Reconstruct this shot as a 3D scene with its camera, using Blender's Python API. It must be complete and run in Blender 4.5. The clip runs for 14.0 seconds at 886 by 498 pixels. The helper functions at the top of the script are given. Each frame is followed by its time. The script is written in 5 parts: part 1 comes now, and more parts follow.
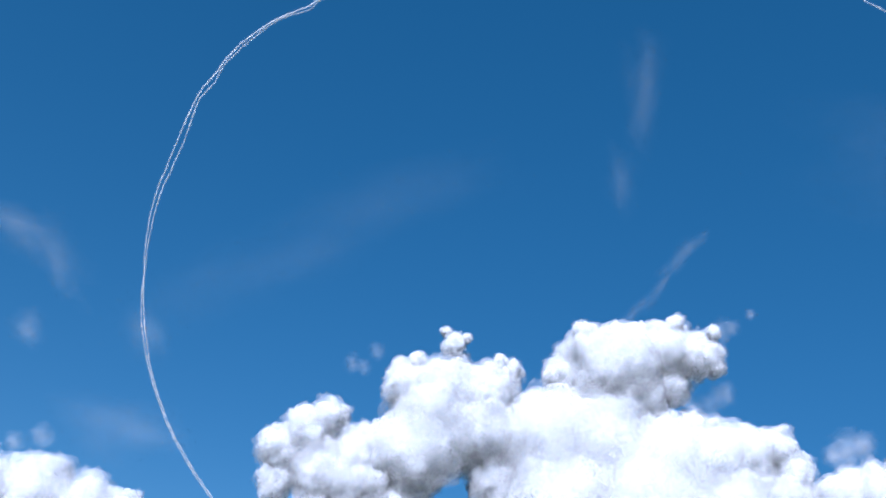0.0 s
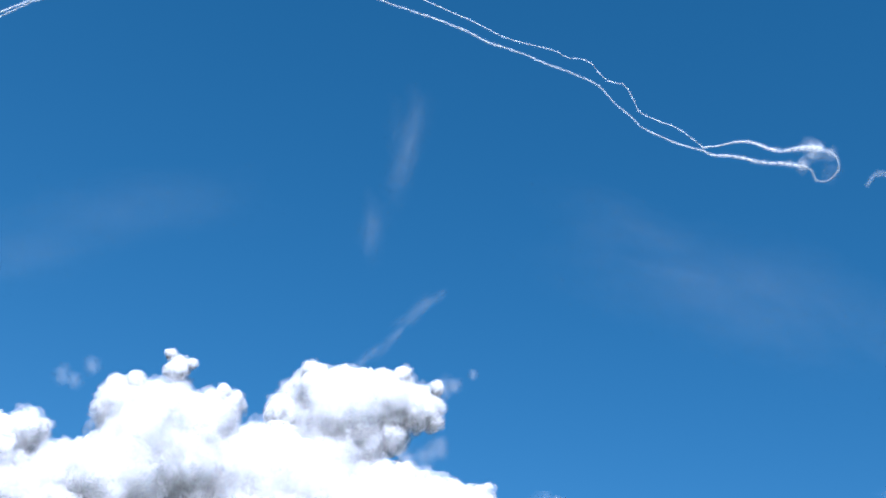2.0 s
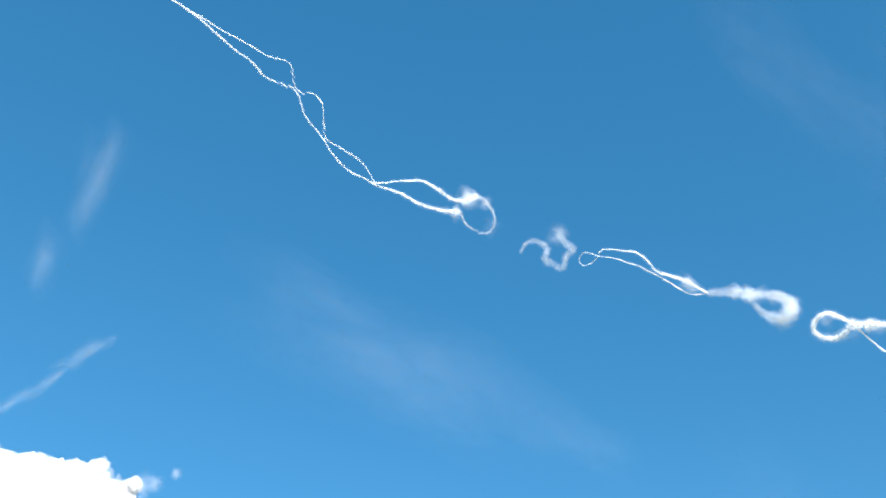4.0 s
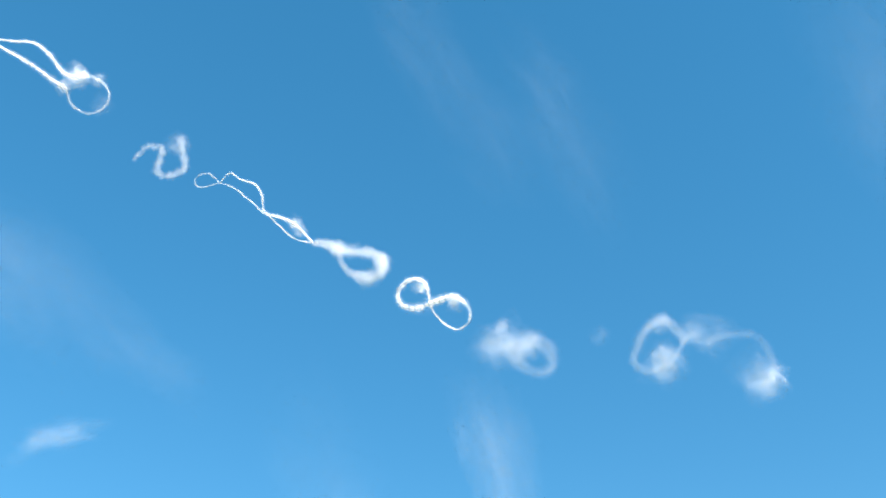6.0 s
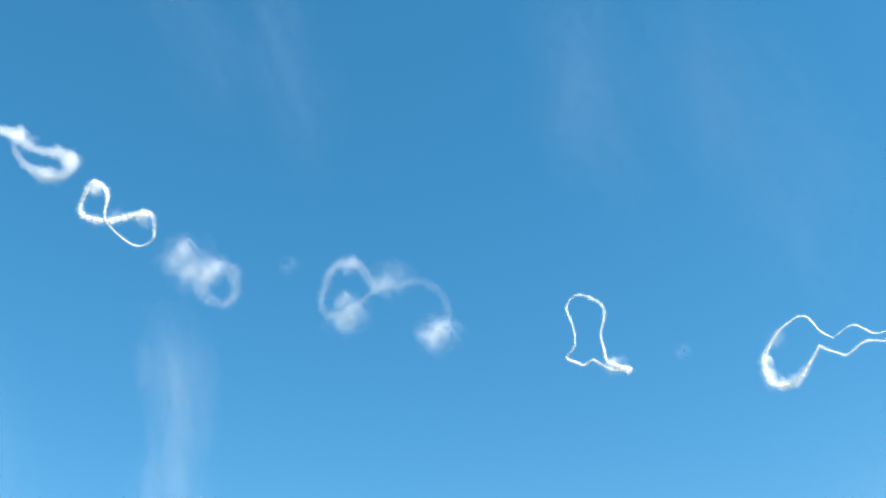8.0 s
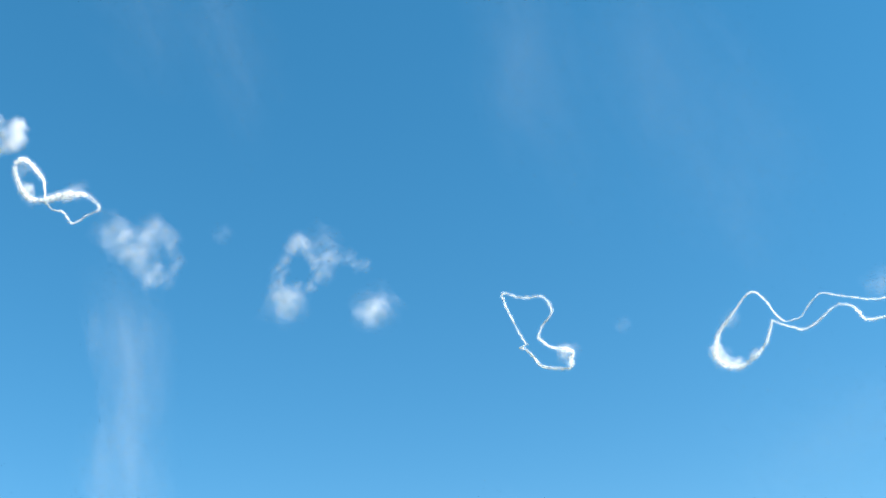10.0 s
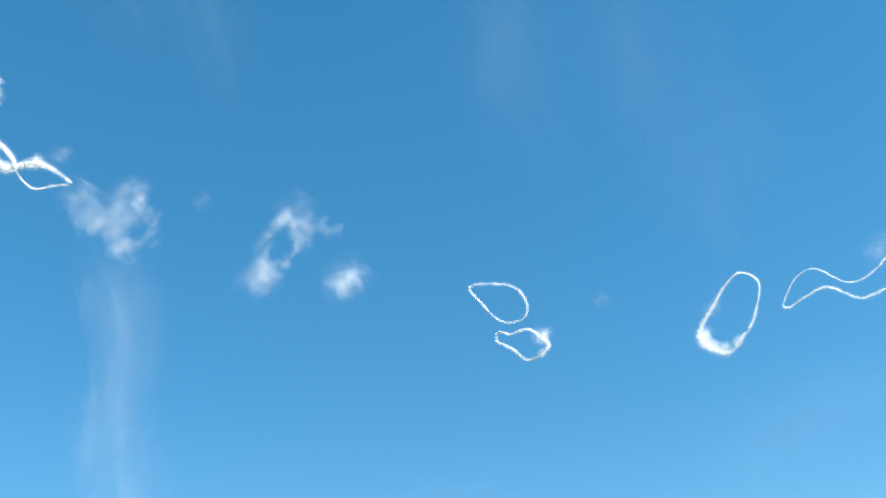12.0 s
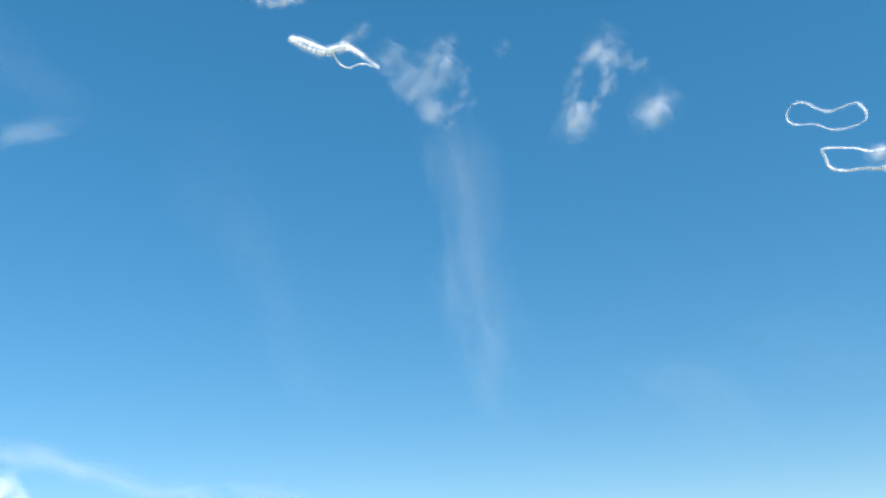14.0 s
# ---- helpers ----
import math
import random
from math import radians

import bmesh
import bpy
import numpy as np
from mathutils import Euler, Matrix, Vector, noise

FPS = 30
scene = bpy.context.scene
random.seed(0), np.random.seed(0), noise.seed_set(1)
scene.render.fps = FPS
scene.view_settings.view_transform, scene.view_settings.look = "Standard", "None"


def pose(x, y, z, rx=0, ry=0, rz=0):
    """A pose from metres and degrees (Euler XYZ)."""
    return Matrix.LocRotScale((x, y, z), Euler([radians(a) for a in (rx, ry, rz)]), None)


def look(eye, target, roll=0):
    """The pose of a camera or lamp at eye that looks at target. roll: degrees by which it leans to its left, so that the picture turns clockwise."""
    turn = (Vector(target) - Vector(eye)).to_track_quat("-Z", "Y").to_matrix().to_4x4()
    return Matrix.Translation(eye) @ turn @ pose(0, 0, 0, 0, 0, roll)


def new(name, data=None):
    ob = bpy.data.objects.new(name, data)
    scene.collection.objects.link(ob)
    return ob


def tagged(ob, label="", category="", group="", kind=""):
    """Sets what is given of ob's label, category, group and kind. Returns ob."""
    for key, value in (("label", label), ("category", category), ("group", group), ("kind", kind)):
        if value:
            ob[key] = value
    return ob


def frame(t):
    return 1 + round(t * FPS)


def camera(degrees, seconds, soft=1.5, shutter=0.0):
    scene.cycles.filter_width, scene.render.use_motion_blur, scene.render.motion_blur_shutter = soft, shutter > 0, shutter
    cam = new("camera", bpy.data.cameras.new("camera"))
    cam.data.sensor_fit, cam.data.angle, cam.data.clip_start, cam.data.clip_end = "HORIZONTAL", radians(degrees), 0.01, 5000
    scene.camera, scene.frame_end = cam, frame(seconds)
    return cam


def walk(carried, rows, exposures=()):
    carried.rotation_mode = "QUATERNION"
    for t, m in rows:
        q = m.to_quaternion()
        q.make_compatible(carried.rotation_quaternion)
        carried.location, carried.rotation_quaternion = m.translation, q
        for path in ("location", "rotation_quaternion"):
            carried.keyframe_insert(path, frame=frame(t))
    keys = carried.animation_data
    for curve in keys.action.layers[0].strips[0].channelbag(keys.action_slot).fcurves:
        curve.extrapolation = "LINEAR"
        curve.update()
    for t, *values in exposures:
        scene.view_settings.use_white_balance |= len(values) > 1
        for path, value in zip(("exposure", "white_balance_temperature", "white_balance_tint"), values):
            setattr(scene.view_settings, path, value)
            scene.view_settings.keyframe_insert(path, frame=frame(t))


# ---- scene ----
# The camera stands in the open and turns to follow the trails across the sky.
EYE = (0.0, 0.0, 1.7)
cam = camera(50.0, 14.0, soft=2.0)
walk(cam, [
    (0, pose(*EYE, 119.53, -8.29, 76.74)),
    (0.5, pose(*EYE, 120.07, -8.34, 74.26)),
    (1, pose(*EYE, 121.56, -7.99, 69.82)),
    (1.5, pose(*EYE, 123.40, -8.39, 64.40)),
    (2, pose(*EYE, 124.35, -7.66, 58.99)),
    (4.5, pose(*EYE, 129.92, -1.27, 32.78)),
    (5, pose(*EYE, 128.78, -0.24, 24.99)),
    (5.5, pose(*EYE, 127.70, 0.83, 18.67)),
    (6, pose(*EYE, 126.31, 1.23, 12.93)),
    (6.5, pose(*EYE, 124.81, 1.92, 6.29)),
    (7, pose(*EYE, 123.74, 2.62, 0.77)),
    (7.5, pose(*EYE, 122.36, 3.41, -4.58)),
    (8, pose(*EYE, 121.86, 3.44, -7.42)),
    (10.5, pose(*EYE, 119.51, 4.87, -11.38)),
    (11, pose(*EYE, 119.21, 4.58, -12.24)),
    (11.5, pose(*EYE, 118.43, 4.60, -12.63)),
    (12, pose(*EYE, 118.38, 4.07, -12.91)),
    (12.5, pose(*EYE, 118.42, 3.65, -11.61)),
    (13, pose(*EYE, 117.75, 3.78, -7.09)),
    (13.5, pose(*EYE, 114.07, 3.01, 0.71)),
    (14, pose(*EYE, 110.11, 2.69, 6.96)),
], exposures=[(0, 0.44, 5250, 21), (1.5, 0.57, 5250, 21), (2.2, 0.86, 5450, 19), (4.3, 1.64, 6300, 12), (5, 1.75, 6400, 11), (8, 1.61, 6350, 11), (12.5, 1.49, 6300, 11), (14, 1.25, 6200, 12)])

# ---- daylight ----
SUN_BEARING, SUN_HEIGHT = 118.0, 34.0
world = bpy.data.worlds.new("clear_sky")
scene.world = world
world.use_nodes = True
wn, wl = world.node_tree.nodes, world.node_tree.links
sky = wn.new("ShaderNodeTexSky")
sky.sky_type = "NISHITA"
sky.sun_disc = False
sky.sun_elevation, sky.sun_rotation = radians(SUN_HEIGHT), radians(SUN_BEARING)
sky.altitude, sky.air_density, sky.dust_density, sky.ozone_density = 1500, 0.82, 0.0, 2.0
flatten, vivid = wn.new("ShaderNodeGamma"), wn.new("ShaderNodeHueSaturation")
flatten.inputs["Gamma"].default_value = 0.61
vivid.inputs["Hue"].default_value, vivid.inputs["Saturation"].default_value = 0.487, 1.68
wl.new(sky.outputs[0], flatten.inputs["Color"])
wl.new(flatten.outputs[0], vivid.inputs["Color"])
wl.new(vivid.outputs[0], wn["Background"].inputs[0])
wn["Background"].inputs[1].default_value = 0.118

sun = new("sun", bpy.data.lights.new("sun", "SUN"))
sun.data.energy, sun.data.angle, sun.data.color = 4.4, radians(0.53), (1.0, 0.985, 0.96)
b, h = radians(SUN_BEARING), radians(SUN_HEIGHT)
sun.matrix_world = look((900 * math.sin(b) * math.cos(h), 900 * math.cos(b) * math.cos(h), 900 * math.sin(h)), (0, 0, 0))
scene.cycles.transparent_max_bounces, scene.cycles.diffuse_bounces = 320, 10


# ---- materials ----
def vapour(name, colour, grain, thin, ragged=0.2, even=0.0):
    """Sunlit droplets or ice: scatters to both sides, lets the sky through where it is thin."""
    m = bpy.data.materials.new(name)
    m.use_nodes = True
    n, l = m.node_tree.nodes, m.node_tree.links
    n.clear()
    out, mix, clear = n.new("ShaderNodeOutputMaterial"), n.new("ShaderNodeMixShader"), n.new("ShaderNodeBsdfTransparent")
    both, front, back = n.new("ShaderNodeMixShader"), n.new("ShaderNodeBsdfDiffuse"), n.new("ShaderNodeBsdfTranslucent")
    both.inputs[0].default_value = 0.5
    front.inputs[0].default_value = back.inputs[0].default_value = (*colour, 1)
    l.new(back.outputs[0], both.inputs[2])
    if even:        # normal fixed sunward however a skin lies: stands in for light scattered among droplets
        sun_facing, soft, sunward = n.new("ShaderNodeBsdfDiffuse"), n.new("ShaderNodeMixShader"), n.new("ShaderNodeCombineXYZ")
        sun_facing.inputs[0].default_value = (*colour, 1)
        for i, v in enumerate((math.sin(b) * math.cos(h), math.cos(b) * math.cos(h), math.sin(h))):
            sunward.inputs[i].default_value = v
        soft.inputs[0].default_value = even
        l.new(sunward.outputs[0], sun_facing.inputs["Normal"])
        l.new(front.outputs[0], soft.inputs[1]), l.new(sun_facing.outputs[0], soft.inputs[2]), l.new(soft.outputs[0], both.inputs[1])
    else:
        l.new(front.outputs[0], both.inputs[1])
    coarse, fine = n.new("ShaderNodeTexNoise"), n.new("ShaderNodeTexNoise")
    where = n.new("ShaderNodeTexCoord")
    l.new(where.outputs["Object"], coarse.inputs["Vector"]), l.new(where.outputs["Object"], fine.inputs["Vector"])
    coarse.inputs["Scale"].default_value, coarse.inputs["Detail"].default_value = 1 / grain, 5
    fine.inputs["Scale"].default_value, fine.inputs["Detail"].default_value = 4 / grain, 3
    add = n.new("ShaderNodeMath")
    add.operation = "MULTIPLY_ADD"
    l.new(fine.outputs[0], add.inputs[0]), l.new(coarse.outputs[0], add.inputs[2])
    add.inputs[1].default_value = ragged
    ramp = n.new("ShaderNodeMapRange")
    ramp.interpolation_type = "SMOOTHSTEP"
    for i, v in zip((1, 2, 3, 4), (0.40, 0.85, thin, 1.5)):
        ramp.inputs[i].default_value = v
    l.new(add.outputs[0], ramp.inputs[0])
    dens, mul = n.new("ShaderNodeAttribute"), n.new("ShaderNodeMath")
    dens.attribute_name = "thickness"
    mul.operation, mul.use_clamp = "MULTIPLY", True
    l.new(dens.outputs["Fac"], mul.inputs[0]), l.new(ramp.outputs[0], mul.inputs[1])
    l.new(mul.outputs[0], mix.inputs[0]), l.new(clear.outputs[0], mix.inputs[1]), l.new(both.outputs[0], mix.inputs[2])
    l.new(mix.outputs[0], out.inputs[0])
    return m


def earth():
    m = bpy.data.materials.new("dry_grass")
    m.use_nodes = True
    n, l = m.node_tree.nodes, m.node_tree.links
    tex, ramp = n.new("ShaderNodeTexNoise"), n.new("ShaderNodeValToRGB")
    tex.inputs["Scale"].default_value, tex.inputs["Detail"].default_value = 0.02, 9
    ramp.color_ramp.elements[0].color, ramp.color_ramp.elements[1].color = (0.06, 0.09, 0.03, 1), (0.15, 0.16, 0.08, 1)
    where = n.new("ShaderNodeTexCoord")
    l.new(where.outputs["Object"], tex.inputs["Vector"]), l.new(tex.outputs[0], ramp.inputs[0])
    l.new(ramp.outputs[0], n["Principled BSDF"].inputs["Base Color"])
    n["Principled BSDF"].inputs["Roughness"].default_value = 0.95
    return m


TRAIL_ICE = vapour("trail_ice", (0.97, 0.97, 0.97), 50, 0.75, 0.15)
THIN_ICE = vapour("thin_ice", (0.97, 0.97, 0.97), 40, 0.4, 0.25)
CLOUD = vapour("cloud_droplets", (0.985, 0.985, 0.985), 45, 0.12, 0.5, 0.5)
CIRRUS = vapour("cirrus_ice", (0.96, 0.97, 0.98), 150, 0.1, 0.45)

# ---- ground ----
bm = bmesh.new()
bmesh.ops.create_circle(bm, cap_ends=True, segments=96, radius=4900)
data = bpy.data.meshes.new("ground")
bm.to_mesh(data)
bm.free()
data.materials.append(earth())
tagged(new("ground", data), "dry grass plain reaching the horizon", "ground", kind="structure")

# ---- shapes ----
TRAIL_RANGE, CLOUD_RANGE, CIRRUS_RANGE = 3600.0, 4300.0, 4600.0
MIL = radians(0.03485)        # one small unit of angle, for widths and radii


def bearing(az, el, far):
    """A place by its bearing to the right of north, its height above the horizon and its distance."""
    a, e = radians(az), radians(el)
    return Vector(EYE) + far * Vector((math.sin(a) * math.cos(e), math.cos(a) * math.cos(e), math.sin(e)))


BALLS = {}


def ball(steps):
    if steps not in BALLS:
        bm = bmesh.new()
        bmesh.ops.create_icosphere(bm, subdivisions=steps, radius=1)
        BALLS[steps] = ([v.co.copy() for v in bm.verts], [[v.index for v in f.verts] for f in bm.faces])
        bm.free()
    return BALLS[steps]


def mesh(name, verts, faces, density, material):
    data = bpy.data.meshes.new(name)
    data.from_pydata(verts, [], faces)
    data.attributes.new("thickness", "FLOAT", "POINT").data.foreach_set("value", density)
    data.polygons.foreach_set("use_smooth", [True] * len(faces))
    data.materials.append(material)
    return data


def puff_mesh(name, radius, stretch, shells, rough, steps, seed, material, billows=0.0):
    """Lumpy nested skins, thinner outwards; billows: how far round heads swell out of it."""
    verts, faces, dens = [], [], []
    for k, (size, d) in enumerate(shells):
        unit, tris = ball(steps if k > 2 or steps < 4 else steps - 1)
        base, shift = len(verts), Vector((seed * 7.3, seed * 3.1, k * 0.25))
        for v in unit:
            lump = rough * noise.fractal(v * 1.3 + shift, 0.8, 2.1, 5)
            if billows:
                lump += billows * (noise.turbulence(v * 1.9 + shift, 4, True, noise_basis="PERLIN_ORIGINAL", amplitude_scale=0.55, frequency_scale=2.1) - 0.35)
            p = v * radius * size * (1 + lump)
            verts.append((p.x * stretch[0], p.y * stretch[1], p.z * stretch[2]))
        faces += [[base + i for i in f] for f in tris] + ([[base, base + 1, base - 1]] if k else [])
        dens += [d] * len(unit)
    return mesh(name, verts, faces, dens, material)


def haze(depth, n=10, least=0.15, most=1.6):
    """Skins from the heart outwards that together let exp(-depth) of the light through the middle."""
    return [(least + (most - least) * k / (n - 1), 1 - math.exp(-depth / n * (1 - 0.9 * k / n))) for k in range(n)]


THREAD = ((0.4, 0.52), (0.7, 0.38), (1.0, 0.22), (1.45, 0.1), (2.2, 0.025))


def segment_mesh(name, length, blend, r0, r1, d, start, seed, material):
    """A short length of trail: a dense thread in ragged skins, thinning over blend metres at both ends, where it
    runs into its neighbours. start: how far along the strand it begins."""
    verts, faces, dens = [], [], []
    sides, rings = 9, max(7, int(length / (0.8 * min(r0, r1))) + 1)
    for k, (size, part) in enumerate(THREAD):
        base = len(verts)
        for i in range(rings):
            u = i / (rings - 1)
            along = start + u * length
            swell = 1 + 0.35 * noise.noise(Vector((along / 22.0, seed, 0.0))) + 0.2 * noise.noise(Vector((along / 7.0, seed, 5.0)))
            r = (r0 + (r1 - r0) * u) * size * swell
            for j in range(sides):
                a = 2 * math.pi * j / sides
                q = Vector((along / (2.2 * r0) + seed, math.cos(a), math.sin(a) + k * 0.4))
                w = r * (1 + (0.10 + 0.07 * k) * noise.fractal(q, 0.9, 2.0, 3))
                verts.append(((u - 0.5) * length, w * math.cos(a), w * math.sin(a)))
        for i in range(rings - 1):
            for j in range(sides):
                n = (j + 1) % sides
                faces.append([base + i * sides + j, base + i * sides + n, base + (i + 1) * sides + n, base + (i + 1) * sides + j])
        if k:
            faces.append([base, base + 1, base - rings * sides])
        for i in range(rings):
            along = start + i / (rings - 1) * length
            thick = 1 + 0.8 * noise.noise(Vector((along / 60.0, seed, 9.0))) + 0.35 * noise.noise(Vector((along / 18.0, seed, 2.0)))
            ends = min(1.0, max(0.0, min(i, rings - 1 - i) / (rings - 1) * length / blend))
            dens += [min(part * d * 1.4 * thick, 1) * ends] * sides
    return mesh(name, verts, faces, dens, material)


# ---- trails: where each strand hangs, as bearing and height, at the times it is told ----
class Strand:
    def __init__(self, name, pieces, widths, density=1.0, loose=None):
        self.name, self.pieces, self.widths, self.density, self.states = name, pieces, widths, density, {}
        self.loose = loose      # a strand of soft puffs: from when to when they drift apart, and how far

    def at(self, t, *angles):
        """The strand's run at t seconds; split into equal lengths."""
        pts = [bearing(angles[i], angles[i + 1], TRAIL_RANGE) for i in range(0, len(angles), 2)]
        smooth = []
        for i in range(len(pts) - 1):
            a, b, c, d = pts[max(i - 1, 0)], pts[i], pts[i + 1], pts[min(i + 2, len(pts) - 1)]
            for s in range(8):
                u = s / 8
                smooth.append(0.5 * (2 * b + (c - a) * u + (2 * a - 5 * b + 4 * c - d) * u * u + (3 * b - a - 3 * c + d) * u ** 3))
        smooth.append(pts[-1])
        run = [0.0]
        for p, q in zip(smooth, smooth[1:]):
            run.append(run[-1] + (q - p).length)
        joints, k = [], 0
        for i in range(self.pieces + 1):
            s = run[-1] * i / self.pieces
            while k < len(run) - 2 and run[k + 1] < s:
                k += 1
            stray = noise.noise_vector(Vector((i * 0.9, len(self.name), self.pieces))) * 1.3 * MIL * TRAIL_RANGE
            joints.append(smooth[k].lerp(smooth[k + 1], (s - run[k]) / max(run[k + 1] - run[k], 1e-6)) + stray)
        self.states[t] = joints

    def width(self, u):
        w, s = self.widths, u * (len(self.widths) - 1)
        i = min(int(s), len(w) - 2)
        return (w[i] + (w[i + 1] - w[i]) * (s - i)) * 0.35 * MIL * TRAIL_RANGE


class Puff:
    def __init__(self, radius, density):
        self.radius, self.density, self.states = radius * MIL * TRAIL_RANGE, density, {}

    def at(self, *rows):
        for t, az, el in zip(rows[::3], rows[1::3], rows[2::3]):
            self.states[t] = bearing(az, el, TRAIL_RANGE)
        return self


MOVES = []


def facing(p, along):
    """A pose at p with x along the strand and z towards the eye."""
    x = along.normalized()
    z = (Vector(EYE) - p)
    z = (z - x * z.dot(x)).normalized()
    y = z.cross(x)
    return Matrix.Translation(p) @ Matrix((x, y, z)).transposed().to_4x4()


def keyed(ob, rows):
    """Rests at the first row before it and at the last row after it."""
    ob.matrix_basis = rows[0][1]
    if len(rows) > 1:
        rows = ([] if rows[0][0] == 0 else [(0.0, rows[0][1])]) + rows + ([] if rows[-1][0] == 14 else [(14.0, rows[-1][1])])
        MOVES.append((ob, rows))


def trail(name, label, strands, puffs):
    """One trail of frozen vapour in short lengths and puffs that drift apart on the wind."""
    thing = tagged(new(name), label, "vapour trail", "vapour trails in the sky")
    first = min(strands[0].states.items())[1] if strands else [min(puffs[0].states.items())[1]]
    home = Matrix.Translation(first[0])
    thing.matrix_basis = home
    back = home.inverted()
    seed, dice = 0, random.Random(len(label))
    for s in strands:
        times = sorted(s.states)
        for i in range(s.pieces):
            seed += 1
            ends = [(s.states[t][i], s.states[t][i + 1]) for t in times]
            r0, r1 = s.width(i / s.pieces), s.width((i + 1) / s.pieces)
            if s.loose:
                t0, t1, far = s.loose
                way = Vector((dice.gauss(0, 1), dice.gauss(0, 1), dice.gauss(0, 1))) * far * MIL * TRAIL_RANGE
                r = 3.0 * r0 * dice.uniform(0.8, 1.25)
                ob = new("puff", puff_mesh("puff", r, (1, 1, 1), haze(0.8 * s.density, 8), 0.35, 2, seed * 1.9, TRAIL_ICE))
                ob.parent = thing
                rows = []
                for t, (p, q) in zip(times, ends):
                    gone = min(max((t - t0) / (t1 - t0), 0), 1)
                    rows.append((t, back @ Matrix.Translation((p + q) / 2 + way * (0.1 + gone))))
                keyed(ob, rows)
                continue
            spans = sorted((q - p).length for p, q in ends)
            blend = max(0.9 * min(r0, r1), 0.35 * spans[-1])
            length = 0.5 * spans[-1] + 0.5 * spans[len(spans) // 2] + blend
            ob = new("trail_segment", segment_mesh("trail_segment", length, blend, r0, r1, s.density, i * spans[len(spans) // 2], len(s.name) * 3.7 + s.pieces, TRAIL_ICE))
            ob.parent = thing
            keyed(ob, [(t, back @ facing((p + q) / 2, q - p)) for t, (p, q) in zip(times, ends)])
    for i, p in enumerate(puffs):
        ob = new("puff", puff_mesh("puff", p.radius, (1, 1, 1), haze(1.15 * p.density, 10, 0.15, 1.4), 0.5, 3, i + 11.3 * len(name) + seed, THIN_ICE, 0.1))
        ob.parent = thing
        keyed(ob, [(t, back @ Matrix.Translation(q)) for t, q in sorted(p.states.items())])
    return thing


HEADS = []


def head_mesh(k):
    """One of a few small torn billow heads, one metre in radius."""
    if not HEADS:
        HEADS.extend(puff_mesh("billow_head", 1.0, (1, 1, 1), haze(1.7, 6, 0.3, 1.25), 0.75, 2, 50 + 3.7 * s, CLOUD, 0.3) for s in range(14))
    return HEADS[k % len(HEADS)]


SKINS = ((0.56, 0.9), (0.68, 0.5), (0.77, 0.34), (0.84, 0.26), (0.90, 0.19), (0.95, 0.13), (1.0, 0.08))


def cumulus(name, label, lobes, thickness=1.0, shift=None):
    """A heap of billows; each lobe by bearing, height and radius. Small heads swell from its rim."""
    az, el, r = lobes[0]
    thing = tagged(new(name), label, "cloud")
    home = bearing(az, el, CLOUD_RANGE)
    thing.matrix_basis = Matrix.Translation(home)
    if shift:       # the wind carries it along between two moments
        here, there = Matrix.Translation(home), Matrix.Translation(home + shift)
        MOVES.append((thing, [(0.0, here), (2.2, here), (4.5, there), (14.0, there)]))
    dice = random.Random(len(lobes) * 7 + len(label))
    view = (Vector(EYE) - home).normalized()
    side = Vector((0, 0, 1)).cross(view).normalized()
    rise = view.cross(side)
    for i, (az, el, r) in enumerate(lobes):
        size, full = 0.88 * r * MIL * CLOUD_RANGE, thickness == 1
        skins = SKINS if full else haze(1.1 * thickness, 9, 0.15, 1.5)
        spot = bearing(az, el, CLOUD_RANGE + dice.uniform(-0.2, 0.2) * size) - home
        ob = new("billow", puff_mesh("billow", size, (1, 1, 1), skins, 0.24 if r > 50 else 0.42, 4 if r > 34 else 3, i * 1.7 + len(label) * 0.31, CLOUD, 0.24 if r > 34 else 0.32))
        ob.parent, ob.location = thing, spot
        for k in range((14 if r > 34 else 8) if full else 0):
            a, lift, s = dice.uniform(-0.5, math.pi + 0.5), dice.uniform(-0.7, -0.15), dice.uniform(0.10, 0.27) * min(1, 55 / r) ** 0.5
            out = (side * math.cos(a) + rise * math.sin(a) + view * lift).normalized()
            head = new("billow_head", head_mesh(dice.randrange(14)))
            head.parent, head.location = thing, spot + out * size * dice.uniform(0.78, 0.96)
            head.rotation_euler = [dice.uniform(0, 6.28) for _ in range(3)]
            head.scale = (size * s * dice.uniform(0.9, 1.7), size * s, size * s)
    return thing


